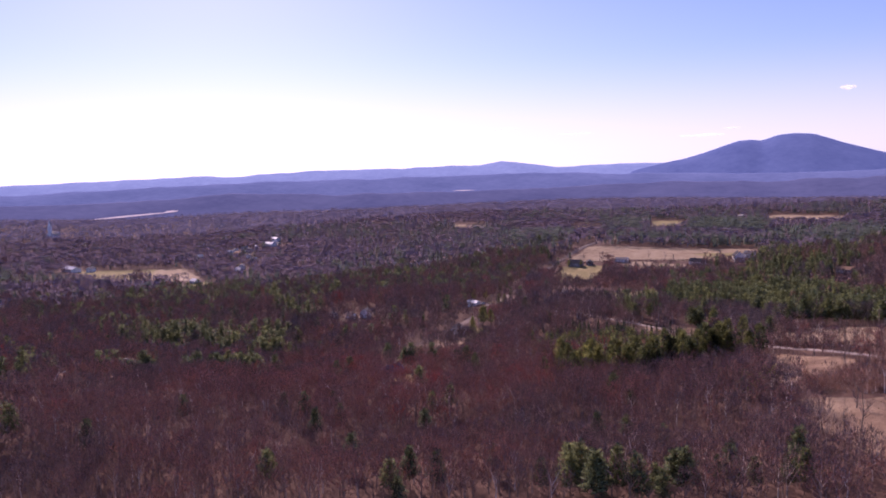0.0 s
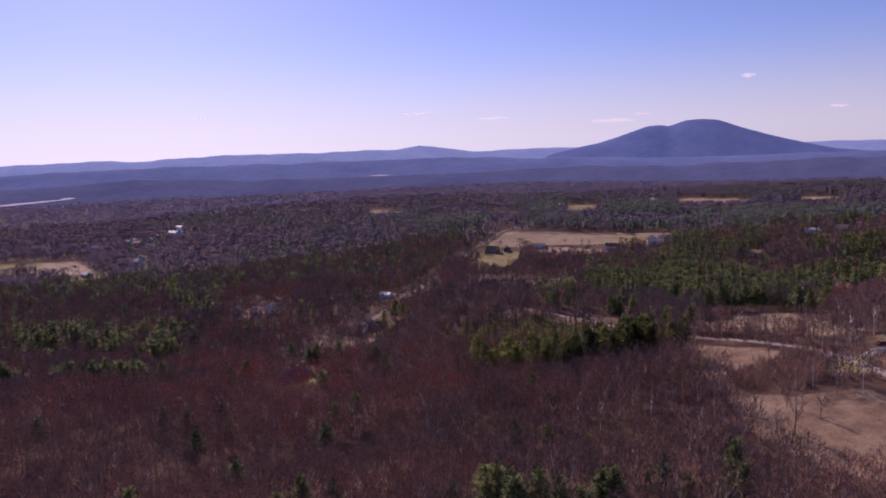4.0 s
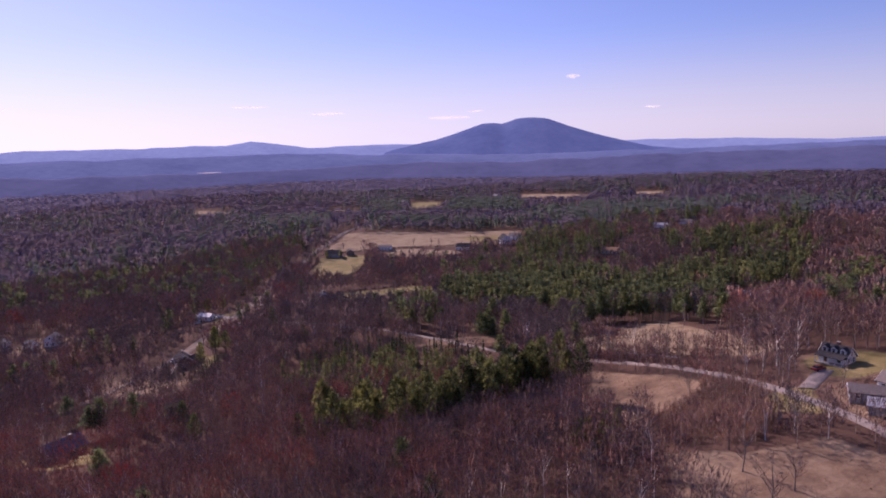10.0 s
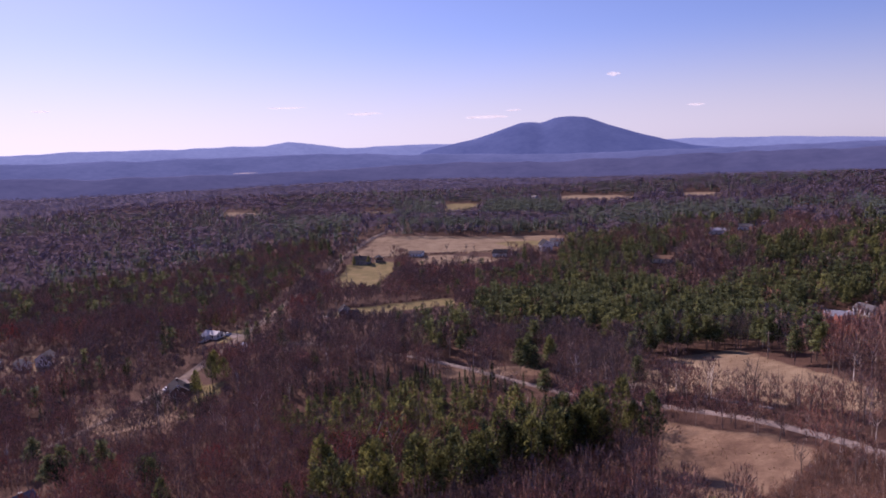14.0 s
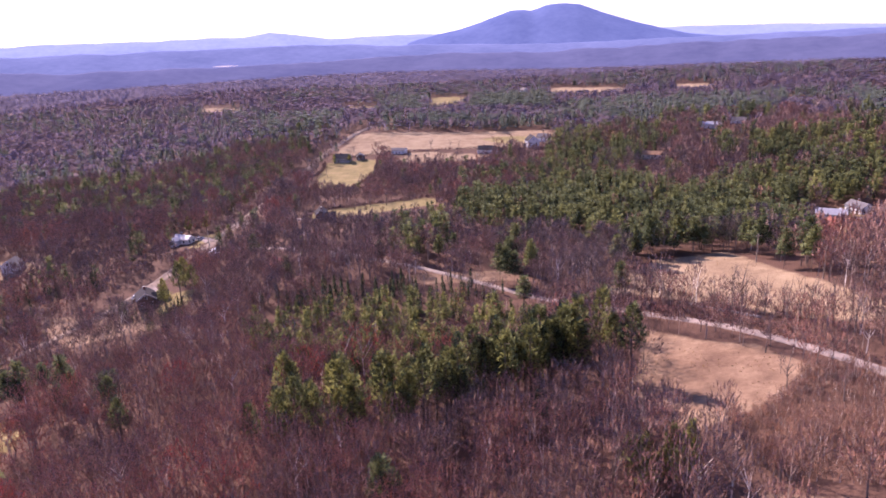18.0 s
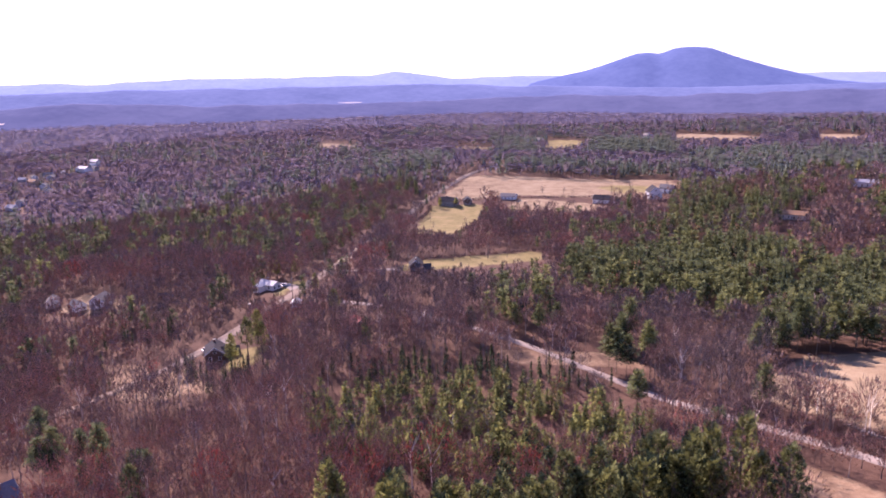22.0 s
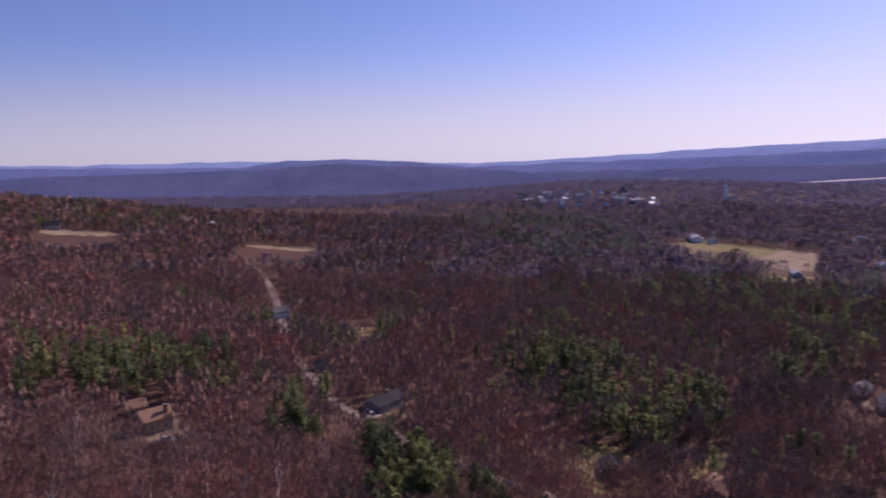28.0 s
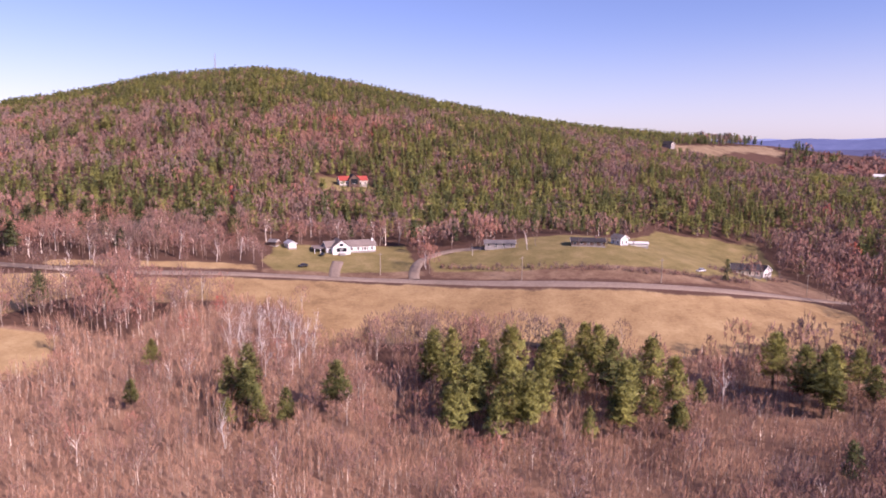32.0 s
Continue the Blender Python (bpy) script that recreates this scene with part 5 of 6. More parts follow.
def skirt_template(r, layers, n, low=0.15, ragged=0.25):
    """A pine of height 1 and radius 1 as ragged skirts of drooping sprays."""
    out = []
    for k in range(layers):
        u = (k + r.uniform(0.2, 0.8)) / layers
        h = low + (0.97 - low) * u
        rad = (1 - u) ** 0.6 * min(1.0, 0.6 + 2.0 * u) + 0.07
        step = (1.0 - low) / layers
        phase = r.uniform(0, 6.28)
        for b in range(n):
            a, w = phase + 2 * np.pi * b / n + r.normal() * 0.2, 2 * np.pi / n * r.uniform(0.35, 0.6)
            q, dip = rad * r.uniform(1 - ragged * 1.6, 1 + ragged * 0.5), r.normal() * 0.02
            out.append([np.array([0, 0, min(1.0, h + step * 1.1)]), np.array([math.cos(a - w) * q, math.sin(a - w) * q, h - step * 0.25 + dip]), np.array([math.cos(a + w) * q * r.uniform(0.75, 1.1), math.sin(a + w) * q, h - step * 0.25 - dip])])
    return np.array(out)


tr = np.random.default_rng(21)
BARE_NEAR = [bare_template(tr, 150, 0.06, 0.32, 0.34) for _ in range(6)]
BARE_MID = [bare_template(tr, 48, 0.28, 0.36, 0.28) for _ in range(6)]
BARE_FAR = [bare_template(tr, 13, 0.9, 0.6, 0.3) for _ in range(5)]
BARE_HAZE = [bare_template(tr, 11, 0.6, 0.9, 0.1) for _ in range(4)]
TRUNK_NEAR = [trunk_template(tr, 0.045, 4) for _ in range(4)]
TRUNK_MID = [trunk_template(tr, 0.027, 1, 0.7) for _ in range(4)]
PINE_NEAR = [np.concatenate([pine_template(tr, 190, 0.19, 0.34), skirt_template(tr, 8, 8, 0.36, 0.5)]) for _ in range(4)]
PINE_MID = [np.concatenate([skirt_template(tr, 4, 5, 0.2, 0.6) * np.array([0.75, 0.75, 1.0]), pine_template(tr, 54, 0.26, 0.2, 0.1)]) for _ in range(5)]
PINE_FAR = [np.concatenate([skirt_template(tr, 3, 4, 0.1, 0.5), pine_template(tr, 4, 0.6, 0.2, 0.0)]) for _ in range(4)]
BARE_SLOPE = [bare_template(tr, 22, 0.40, 0.42, 0.25) for _ in range(6)]
PINE_SLOPE = [np.concatenate([skirt_template(tr, 3, 4, 0.15, 0.5) * np.array([0.8, 0.8, 1.0]), pine_template(tr, 20, 0.4, 0.2, 0.0)]) for _ in range(5)]
PINE_HAZE = [skirt_template(tr, 3, 5, 0.05, 0.5) for _ in range(4)]


def brushy(x, y):
    v = np.zeros(x.shape, bool)
    for bx, by, a, b in THICKETS:
        v |= np.hypot((x - bx) / a, (y - by) / b) < 1.0 + 0.12 * field_noise(x, y, 40, 14)
    return v


def wood_zone(tag, step, near, far, seed, bare, trunk, pine, twig_mat, needle_mat, words, side=0, slope=False):
    r = np.random.default_rng(seed)
    x, y = scatter(step, near, far, seed)
    if side:
        mixed = np.clip(0.5 + (y + 0.35 * x + 150) / 500 + 0.4 * field_noise(x, y, 160, 20), 0, 1)
        keep = np.where(side > 0, r.uniform(size=len(x)) < mixed, r.uniform(size=len(x)) >= mixed)
        x, y = x[keep], y[keep]
    keep = ((y < -300) & (x > -720)) == slope
    x, y = x[keep], y[keep]
    z = height(x, y)
    is_pine = r.uniform(size=len(x)) < pine_share(x, y)
    red = field_noise(x, y, 120, 8)
    low = np.clip((field_noise(x, y, 170, 9) + 0.2) * 0.35, 0, 0.4)
    grow = np.full(len(x), 0.74 if slope else 1.0)
    sap = brushy(x, y)
    young = np.zeros(len(x), bool)
    for bx, by, a, b in REGROWTH:
        young |= np.hypot((x - bx) / a, (y - by) / b) < 1.0 + 0.2 * field_noise(x, y, 30, 22)
    grow = np.where(young, 0.58, grow)
    keep = ~(sap & (r.uniform(size=len(x)) < 0.72)) & ~(young & (r.uniform(size=len(x)) < 0.4))
    x, y, z, is_pine, red, low, sap, grow = (q[keep] for q in (x, y, z, is_pine, red, low, sap, grow))
    is_pine &= ~sap
    grow = np.where(sap, 0.7, grow)
    size = (r.uniform(11, 17, len(x)) * grow if trunk else r.uniform(12, 15, len(x))) * (1 - low)
    spread = size * r.uniform(0.28, 0.44, len(x)) * (1.25 * step / 6.8 if step > 9.6 else 1.22 if step > 8 else 1.0)
    for bx, by, reach, much in BUDDING:
        red = red + 5 * much * np.clip(1.6 - np.hypot(x - bx, y - by) / reach, 0, 1)
    tint = np.clip((0.29 if slope else 0.40) + 0.2 * red + 0.16 * field_noise(x, y, 34, 10) + r.normal(size=len(x)) * 0.07 + (r.uniform(size=len(x)) < 0.02) * 0.4, 0, 1)
    b = ~is_pine
    planted("bare_woods_" + tag, bare, x[b], y[b], z[b], size[b], spread[b], tint[b], twig_mat, "leafless brown and reddish twigs of " + words + " spring woods", r)
    if trunk:
        bt = np.where(r.uniform(size=len(x)) < np.where((y < -240) & (y > -370), 0.22, 0.2 if tag == "near" else 0.1), r.uniform(0.85, 1.0, len(x)), r.uniform(0.1, 0.75, len(x)))
        planted("tree_trunks_" + tag, trunk, x[b], y[b], z[b], size[b], spread[b] * 0.9, bt[b], BARK, "grey and white trunks of " + words + " leafless woods", r)
    psize = r.uniform(10.5, 18, len(x)) * (0.85 + 0.25 * pine_share(x, y)) * (1 - 0.4 * low) * grow
    pspread = psize * r.uniform(0.24, 0.34, len(x)) * (max(1.0, step / 6.8) if step > 9.6 else 1.0)
    ptint = np.clip(0.36 + 0.2 * field_noise(x, y, 90, 12) + r.normal(size=len(x)) * 0.12 + (0.33 if slope else -0.02), 0, 1)
    planted("pine_woods_" + tag, pine, x[is_pine], y[is_pine], z[is_pine], psize[is_pine], pspread[is_pine], ptint[is_pine], needle_mat, "dark green white pines in " + words + " woods", r, 0.45, 0.85)
    if trunk:
        planted("pine_trunks_" + tag, trunk, x[is_pine], y[is_pine], z[is_pine], psize[is_pine] * 0.9, pspread[is_pine] * 0.7, r.uniform(0.0, 0.3, len(x))[is_pine], BARK, "brown pine trunks in " + words + " woods", r)


wood_zone("near", 5.3, 0, 200, 31, BARE_NEAR, TRUNK_NEAR, PINE_NEAR, TWIG, NEEDLE, "the nearest")
wood_zone("middle", 6.5, 200, 620, 32, BARE_MID, TRUNK_MID, PINE_MID, TWIG, NEEDLE, "the middle")
# far trees use the twig and needle copies tinted with haze
wood_zone("far", 8.4, 620, 1400, 33, BARE_FAR, None, PINE_FAR, FAR_HAZE_TWIG, FAR_HAZE_NEEDLE, "the far", 1)
wood_zone("hillside", 9.5, 620, 1150, 35, BARE_FAR, TRUNK_MID, PINE_FAR, TWIG, NEEDLE, "the hillside", -1)
wood_zone("slope", 5.4, 0, 1150, 36, BARE_SLOPE, TRUNK_MID, PINE_SLOPE, TWIG, NEEDLE, "the steep slope", slope=True)
# these trees take the twigs and needles coloured and glowing with haze
wood_zone("distant", 16, 1400, 2050, 34, BARE_HAZE, None, PINE_HAZE, HAZE_TWIG, HAZE_NEEDLE, "the haze-blued distant")


def brush():
    """Saplings and brush: thin upright stems with a fan of fine twigs."""
    r = np.random.default_rng(41)
    gx, gy = np.meshgrid(np.arange(-280, 110, 1.9), np.arange(-230, 160, 1.9))
    x, y = (gx + r.uniform(-0.9, 0.9, gx.shape)).ravel(), (gy + r.uniform(-0.9, 0.9, gx.shape)).ravel()
    scrub = signed(TREE_GAP, x, y) > 0
    keep = seen_side(x, y) & np.where(scrub, r.uniform(size=len(x)) < 0.55, brushy(x, y) | (signed(LOW_BRUSH, x, y) > 0))
    extra = r.uniform((34, 103), (72, 149), (2600, 2))
    extra = extra[signed(LOW_BRUSH, extra[:, 0], extra[:, 1]) > 0]
    x, y = np.concatenate([x[keep], extra[:, 0]]), np.concatenate([y[keep], extra[:, 1]])
    keep = ~open_ground(x, y, 0.5)
    x, y = x[keep], y[keep]
    z = height(x, y)
    stems, fans = [], []
    for _ in range(6):
        s, t = [], []
        for q in range(2):
            a = r.normal(size=2) * 0.1
            s.append(sliver((a[0], a[1], -0.02), (a[0] * 2 + r.normal() * 0.12, a[1] * 2 + r.normal() * 0.12, r.uniform(0.75, 1.0)), 0.095, r))
        for q in range(15):
            h, a = r.uniform(0.25, 0.95), r.uniform(0, 6.28)
            d = 0.35 + 0.5 * r.uniform()
            t.append(sliver((math.cos(a) * 0.1, math.sin(a) * 0.1, h - 0.12), (math.cos(a) * d, math.sin(a) * d, h + 0.16), 0.11, r, (math.cos(a), math.sin(a), 0.3)))
        stems.append(np.array(s))
        fans.append(np.array(t))
    low = np.maximum(np.clip(signed(TREE_GAP, x, y) / 8, 0, 1), 0.85 * np.clip(signed(LOW_BRUSH, x, y) / 4, 0, 1))
    size = r.uniform(4.0, 8.5, len(x)) * (0.8 + 0.35 * field_noise(x, y, 60, 15)) * (1 - 0.6 * low)
    spread = size * 0.16 + 0.4
    tint = np.clip(0.55 + 0.22 * field_noise(x, y, 45, 16) + r.normal(size=len(x)) * 0.12, 0, 0.9)
    pale = np.where(r.uniform(size=len(x)) < 0.32, r.uniform(0.8, 1.0, len(x)), r.uniform(0.3, 0.7, len(x)))
    planted("brush_stems", stems, x, y, z, size, spread, pale, BARK, "thin pale stems of young trees and brush", r)
    planted("brush_twigs", fans, x, y, z, size, spread, tint, BRUSH, "reddish brown twigs of young trees and brush", r)


brush()


# ---- single trees ----
def tree_meshes(kind, seed):
    """Trunk and crown meshes of one tree of height 1 and crown radius about 0.28."""
    r = np.random.default_rng(seed)
    if kind in ("pine", "tall_pine"):
        bm = bmesh.new()
        lean = r.normal(size=2) * 0.01
        tube(bm, (0, 0, -0.05), (lean[0], lean[1], 0.5), 0.017, 0.011, 6)
        tube(bm, (lean[0], lean[1], 0.5), (lean[0] * 2, lean[1] * 2, 0.97), 0.011, 0.002, 5)
        for k in range(14):
            a, h = r.uniform(0, 6.28), 0.24 + 0.7 * (k + r.uniform()) / 14
            d = 0.2 * (1 - h) ** 0.5 + 0.03
            tube(bm, (0, 0, h), (math.cos(a) * d, math.sin(a) * d, h + 0.03), 0.004, 0.001, 3)
        low = 0.2 + r.uniform(0, 0.18) if kind == "pine" else 0.4 + r.uniform(0, 0.12)
        crown = np.concatenate([pine_template(r, 560, 0.125, low, 0.5), skirt_template(r, 13, 8, low, 0.7) * np.array([0.85, 0.85, 1.0])] if kind == "pine" else [pine_template(r, 520, 0.13, low, 0.7)]) * np.array([0.25, 0.25, 1.0])
        bark, leaf = PINE_BARK, NEEDLE
    else:
        bm, tips = bmesh.new(), []
        top = Vector((r.normal() * 0.03, r.normal() * 0.03, 0.45))
        w = 0.85 if kind == "birch" else 1.0
        tube(bm, (0, 0, -0.05), top, 0.014 * w, 0.009 * w, 6)
        lead = top + Vector((r.normal() * 0.05, r.normal() * 0.05, 0.5))
        tube(bm, top, lead, 0.009 * w, 0.001, 4)
        tips.append((top, lead))
        for k in range(9):
            a, h = r.uniform(0, 6.28), r.uniform(0.22, 0.6)
            p = Vector((top.x * h / 0.45, top.y * h / 0.45, h))
            d = r.uniform(0.12, 0.24) * w
            q = p + Vector((math.cos(a) * d, math.sin(a) * d, r.uniform(0.16, 0.36)))
            tube(bm, p, q, 0.0055 * w, 0.001, 3)
            tips.append((p, q))
            for _ in range(2):
                s = p.lerp(q, r.uniform(0.3, 0.7))
                e = s + Vector((r.normal() * 0.06, r.normal() * 0.06, r.uniform(0.06, 0.16)))
                tube(bm, s, e, 0.003 * w, 0.0007, 3)
                tips.append((s, e))
        crown = []
        for p, q in tips:
            for _ in range(9):
                s = p.lerp(q, r.uniform(0.35, 1.0))
                e = s + Vector((r.normal() * 0.05, r.normal() * 0.05, r.uniform(0.01, 0.11)))
                crown.append(sliver(s, e, 0.0042 if kind != "maple" else 0.012, r))
        crown = np.array(crown)
        bark, leaf = (BRIGHT_BARK if kind == "birch" else GREY_BARK), (BUD_TWIG if kind == "maple" else TWIG)
    me = bpy.data.meshes.new("trunk")
    bm.to_mesh(me)
    bm.free()
    me.materials.append(bark)
    v = crown.reshape(-1, 3)
    tint = np.full(len(v), {"pine": 0.7, "tall_pine": 0.42}[kind] + 0.36 * r.uniform() if "pine" in kind else 0.25 + 0.5 * r.uniform())
    o = np.stack([v[:, 0] / 0.25, v[:, 1] / 0.25, (v[:, 2] - 0.5) / 0.42 + 0.25], -1)
    o /= np.linalg.norm(o, axis=1)[:, None] + 1e-6
    o = o * (0.9 if "pine" in kind else 0.45) + np.array([0, 0, 0.7])
    o /= np.linalg.norm(o, axis=1)[:, None]
    return me, mesh_of("crown", v, np.arange(len(v), dtype=np.int32).reshape(-1, 3), leaf, [("tint", tint), ("out", o)])


TREES = {kind: [tree_meshes(kind, 100 * n + k) for k in range(6)] for n, kind in enumerate(("pine", "bare", "birch", "tall_pine", "maple"))}
TREE_WORDS = {"pine": ("pine_tree", "full green white pine with plumed branches", "white pines"), "tall_pine": ("pine_tree", "tall dark white pine with a bare lower trunk", "white pines"), "maple": ("maple_tree", "leafless maple with a haze of red buds", "red maples"), "bare": ("bare_tree", "leafless grey hardwood tree with spreading limbs", "leafless trees"), "birch": ("birch_tree", "pale-barked leafless birch tree", "birches")}
plant_rng = np.random.default_rng(77)


def plant(kind, x, y, h, wide=1.0):
    name, label, group = TREE_WORDS[kind]
    trunk, crown = TREES[kind][plant_rng.integers(0, 6)]
    root = thing(name, pose(x, y, gz(x, y) - 0.1, 0, 0, float(plant_rng.uniform(0, 360))), label, "tree", group)
    k = float(plant_rng.uniform(0.9, 1.1)) * wide
    root.scale = (h * k, h * k, h)
    part_mesh("trunk", trunk, root)
    part_mesh("crown", crown, root)
    return root


PINES = [(-18, -144, 11), (-16, -122, 9), (-46, -126, 18), (-49, -111, 11), (-56, -112, 12), (-70, -121, 16), (-41, -124, 15), (-85, -172, 6), (-101, -135, 21), (-101, -107, 16), (-108, -139, 19)]
PINES += [(-112, -105, 14), (-114, -127, 17), (-125, -132, 22), (-123, -108, 18), (-141, -133, 19), (-136, -131, 18), (-153, -139, 18), (-154, -131, 20), (-153, -119, 21), (-147, -99, 13), (-150, -104, 20)]
PINES += [(-168, -122, 18), (-167, -107, 18), (-161, -93, 11), (-175, -106, 10), (-203, -110, 19), (-219, -128, 11), (-204, -98, 19), (-205, -91, 19), (-214, -98, 18), (-220, -89, 14), (-225, -100, 15), (-117, -105, 19), (-143, -121, 15), (-106, -112, 19)]
BELT = [(11, 164, 22), (18, 157, 19), (14, 161, 16), (-113, 142, 14), (-141, 229, 17), (-138, 233, 14), (-109, 276, 10), (-129, 271, 13), (-104, 132, 13)]
for k in range(56):
    u = (k / 55) ** 1.2
    BELT.append((5 - 72 * u + 2.5 * math.sin(k * 4.3), float(np.interp(u, (0, 0.18, 0.52, 0.70, 1.0), (156, 151, 137, 134, 133))) + (4 + 5 * u) * math.sin(k * 2.7) + 3, 22 - 4 * u - (k * 5) % 6))
BELT += [(19 + 7 * math.sin(k * 2.4) * math.sqrt(k / 14), 114 + 5 * math.cos(k * 2.4) * math.sqrt(k / 14), 7 + (k * 5) % 4) for k in range(1, 15)]
PINES += [(-99, -106, 15), (-108, -114, 17), (-111, -101, 13), (-121, -105, 17), (-134, -124, 15), (-144, -128, 14), (-116, -133, 18), (-146, -102, 12), (-157, -113, 17), (-158, -103, 12), (-136, -97, 11), (-160, -94, 10), (-100, -134, 17), (-121, -122, 18), (-207, -90, 13), (-212, -98, 17), (-41, -112, 9), (-46, -118, 15), (-128, -112, 16), (-104, -122, 17)]
for x, y, h in PINES:
    plant("pine", x, y, h, 1.25)
for x, y, h in BELT:
    plant("tall_pine" if h > 12 else "pine", x, y, h * 1.1, 0.85)
LANE_TREES = [(8, 229, 10), (13, 225, 12), (22, 220, 14), (29, 211, 15), (34, 207, 13), (46, 199, 12), (50, 196, 15), (52, 193, 16), (55, 190, 12), (60, 183, 11), (63, 181, 13), (65, 177, 13), (68, 171, 13), (70, 163, 12), (73, 155, 11)]
LANE_TREES += [(4 + 5.1 * k + 2 * math.sin(k * 5.1), 236 - 4.6 * k - 0.05 * k * k + 2.4 * math.cos(k * 3.7), 9 + (k * 7) % 6) for k in range(14)] + [(76, 181, 13), (79, 178, 14), (81, 174, 12), (83, 172, 15), (86, 170, 13), (73, 184, 11), (90, 172, 12)]
FIELD_TREES = [(50, 162, 10), (58, 151, 10), (49, 141, 10), (50, 149, 6), (57, 132, 10), (72, 125, 11), (46, 72, 11), (50, 72, 16), (58, 81, 10), (75, 76, 13), (40, 73, 12), (52, 165, 9), (80, 160, 10), (50, 91, 12), (6, 104, 11), (80, 158, 10), (104, 162, 13), (114, 150, 12), (86, 127, 9), (71, 146, 11), (65, 153, 10), (108, 128, 12), (118, 140, 13), (-86, -302, 18), (-99, -308, 15)]
for x, y, h in LANE_TREES + FIELD_TREES:
    plant("bare", x, y, h, 1.1)
for x, y, h in [(-183, -106, 16), (-24, -137, 9), (-29, -137, 12), (-41, -103, 12), (-39, -111, 11), (-43, -158, 17), (-48, -167, 16), (-54, -158, 17), (-59, -168, 15), (-63, -159, 15), (29, -242, 11), (19, -243, 11), (-1, -245, 9), (-173, -251, 11), (-147, -257, 8)] + [(-52 + 16 * math.sin(k * 2.4) * math.sqrt(k / 30), -165 + 24 * math.cos(k * 2.4) * math.sqrt(k / 30), 9 + 6 * ((k * 7) % 10) / 10) for k in range(1, 31)]:
    plant("birch", x, y, h, 1.1)


# ---- young spruces in the second growth: narrow dark spires ----
def spires():
    r = np.random.default_rng(91)
    xs, ys = [], []
    for cx, cy, a, b, n in ((-50, 233, 42, 9, 60), (-192, 226, 34, 9, 60), (-146, 218, 20, 8, 36), (-88, 226, 24, 10, 24), (-225, 262, 30, 14, 26), (-300, 262, 26, 12, 20), (-150, 285, 14, 20, 12)):
        u, q = r.uniform(0, 2 * np.pi, n), np.sqrt(r.uniform(0, 1, n))
        xs.append(cx + a * q * np.cos(u))
        ys.append(cy + b * q * np.sin(u))
    x, y = np.concatenate(xs), np.concatenate(ys)
    keep = (line_distance(MAIN_ROAD, x, y) > 5) & (line_distance(LANE, x, y) > 4) & ~open_ground(x, y)
    x, y = x[keep], y[keep]
    size = r.uniform(5, 9, len(x))
    planted("young_spruces", [skirt_template(r, 12, 7, 0.02, 0.4) for _ in range(4)], x, y, height(x, y), size, size * 0.16, np.clip(0.1 + r.normal(size=len(x)) * 0.12, 0, 1), NEEDLE, "narrow dark young spruces among bare woods", r)


    u, q = r.uniform(0, 2 * np.pi, 330), np.sqrt(r.uniform(0, 1, 330))
    x, y = np.concatenate([-54 + 50 * q * np.cos(u), -40 + 44 * np.cos(u * 3.1)]), np.concatenate([200 + 23 * q * np.sin(u), 182 + 9 * q * np.sin(u * 5)])
    keep = (field_noise(x, y, 30, 92) > -0.35) & ~open_ground(x, y)
    x, y = x[keep], y[keep]
    size = r.uniform(5, 9, len(x))
    planted("young_pines", [np.concatenate([skirt_template(r, 7, 7, 0.03, 0.5), pine_template(r, 40, 0.25, 0.05)]) for _ in range(4)], x, y, height(x, y), size, size * 0.26, np.clip(0.72 + r.normal(size=len(x)) * 0.16, 0, 1), NEEDLE, "yellowish green young pines in second growth", r)


spires()

for x, y, h in [(-170, -257, 8), (-179, -256, 7), (-152, -262, 8), (-196, -243, 7), (-210, -242, 8), (-217, -246, 7), (-228, -248, 6), (-280, -238, 7), (-297, -237, 9), (-312, -246, 8), (-300, -240, 7)]:
    plant("bare", x, y, h, 1.3)
for x, y, h in [(24, -256, 13), (8, -258, 12), (-12, -259, 14), (-28, -257, 12), (-38, -260, 13), (-86, -300, 15), (-104, -304, 14), (-118, -300, 13), (-130, -292, 12), (-72, -306, 14)]:
    plant("birch", x, y, h, 1.2)
for x, y, h in [(-135, 133, 12), (-118, 142, 11), (-150, 170, 12), (-158, 172, 10), (-176, 222, 10), (-128, 160, 9), (-192, 176, 11), (-58, 212, 9), (-32, 218, 9), (-20, 208, 8), (-240, 208, 12), (-150, 262, 9)]:
    plant("maple", x, y, h, 1.35)


# ---- hedgerows ----
HEDGES = [
    [(-128, -246), (-160, -228), (-190, -215), (-216, -207), (-245, -205), (-268, -212)], [(-205, 614), (-135, 642), (-60, 656)], [(-142, 588), (-70, 586)], [(-160, 614), (-146, 552), (-150, 490)],
    [(-140, 392), (-82, 450), (-60, 470)], [(-205, 490), (-195, 560), (-206, 600)], [(28, 205), (48, 184), (62, 160), (72, 142)], [(12, 222), (34, 204), (50, 187), (60, 172)],
    [(16, 226), (38, 209), (54, 192), (66, 178)], [(20, 236), (52, 205), (70, 178)], [(54, 106), (76, 108)], [(-258, -228), (-280, -224)], [(-262, -231), (-272, -236), (-279, -235)],
]
HEDGES += [
    [(-300, -240), (-316, -246)], [(90, 130), (112, 122), (140, 120)],
]


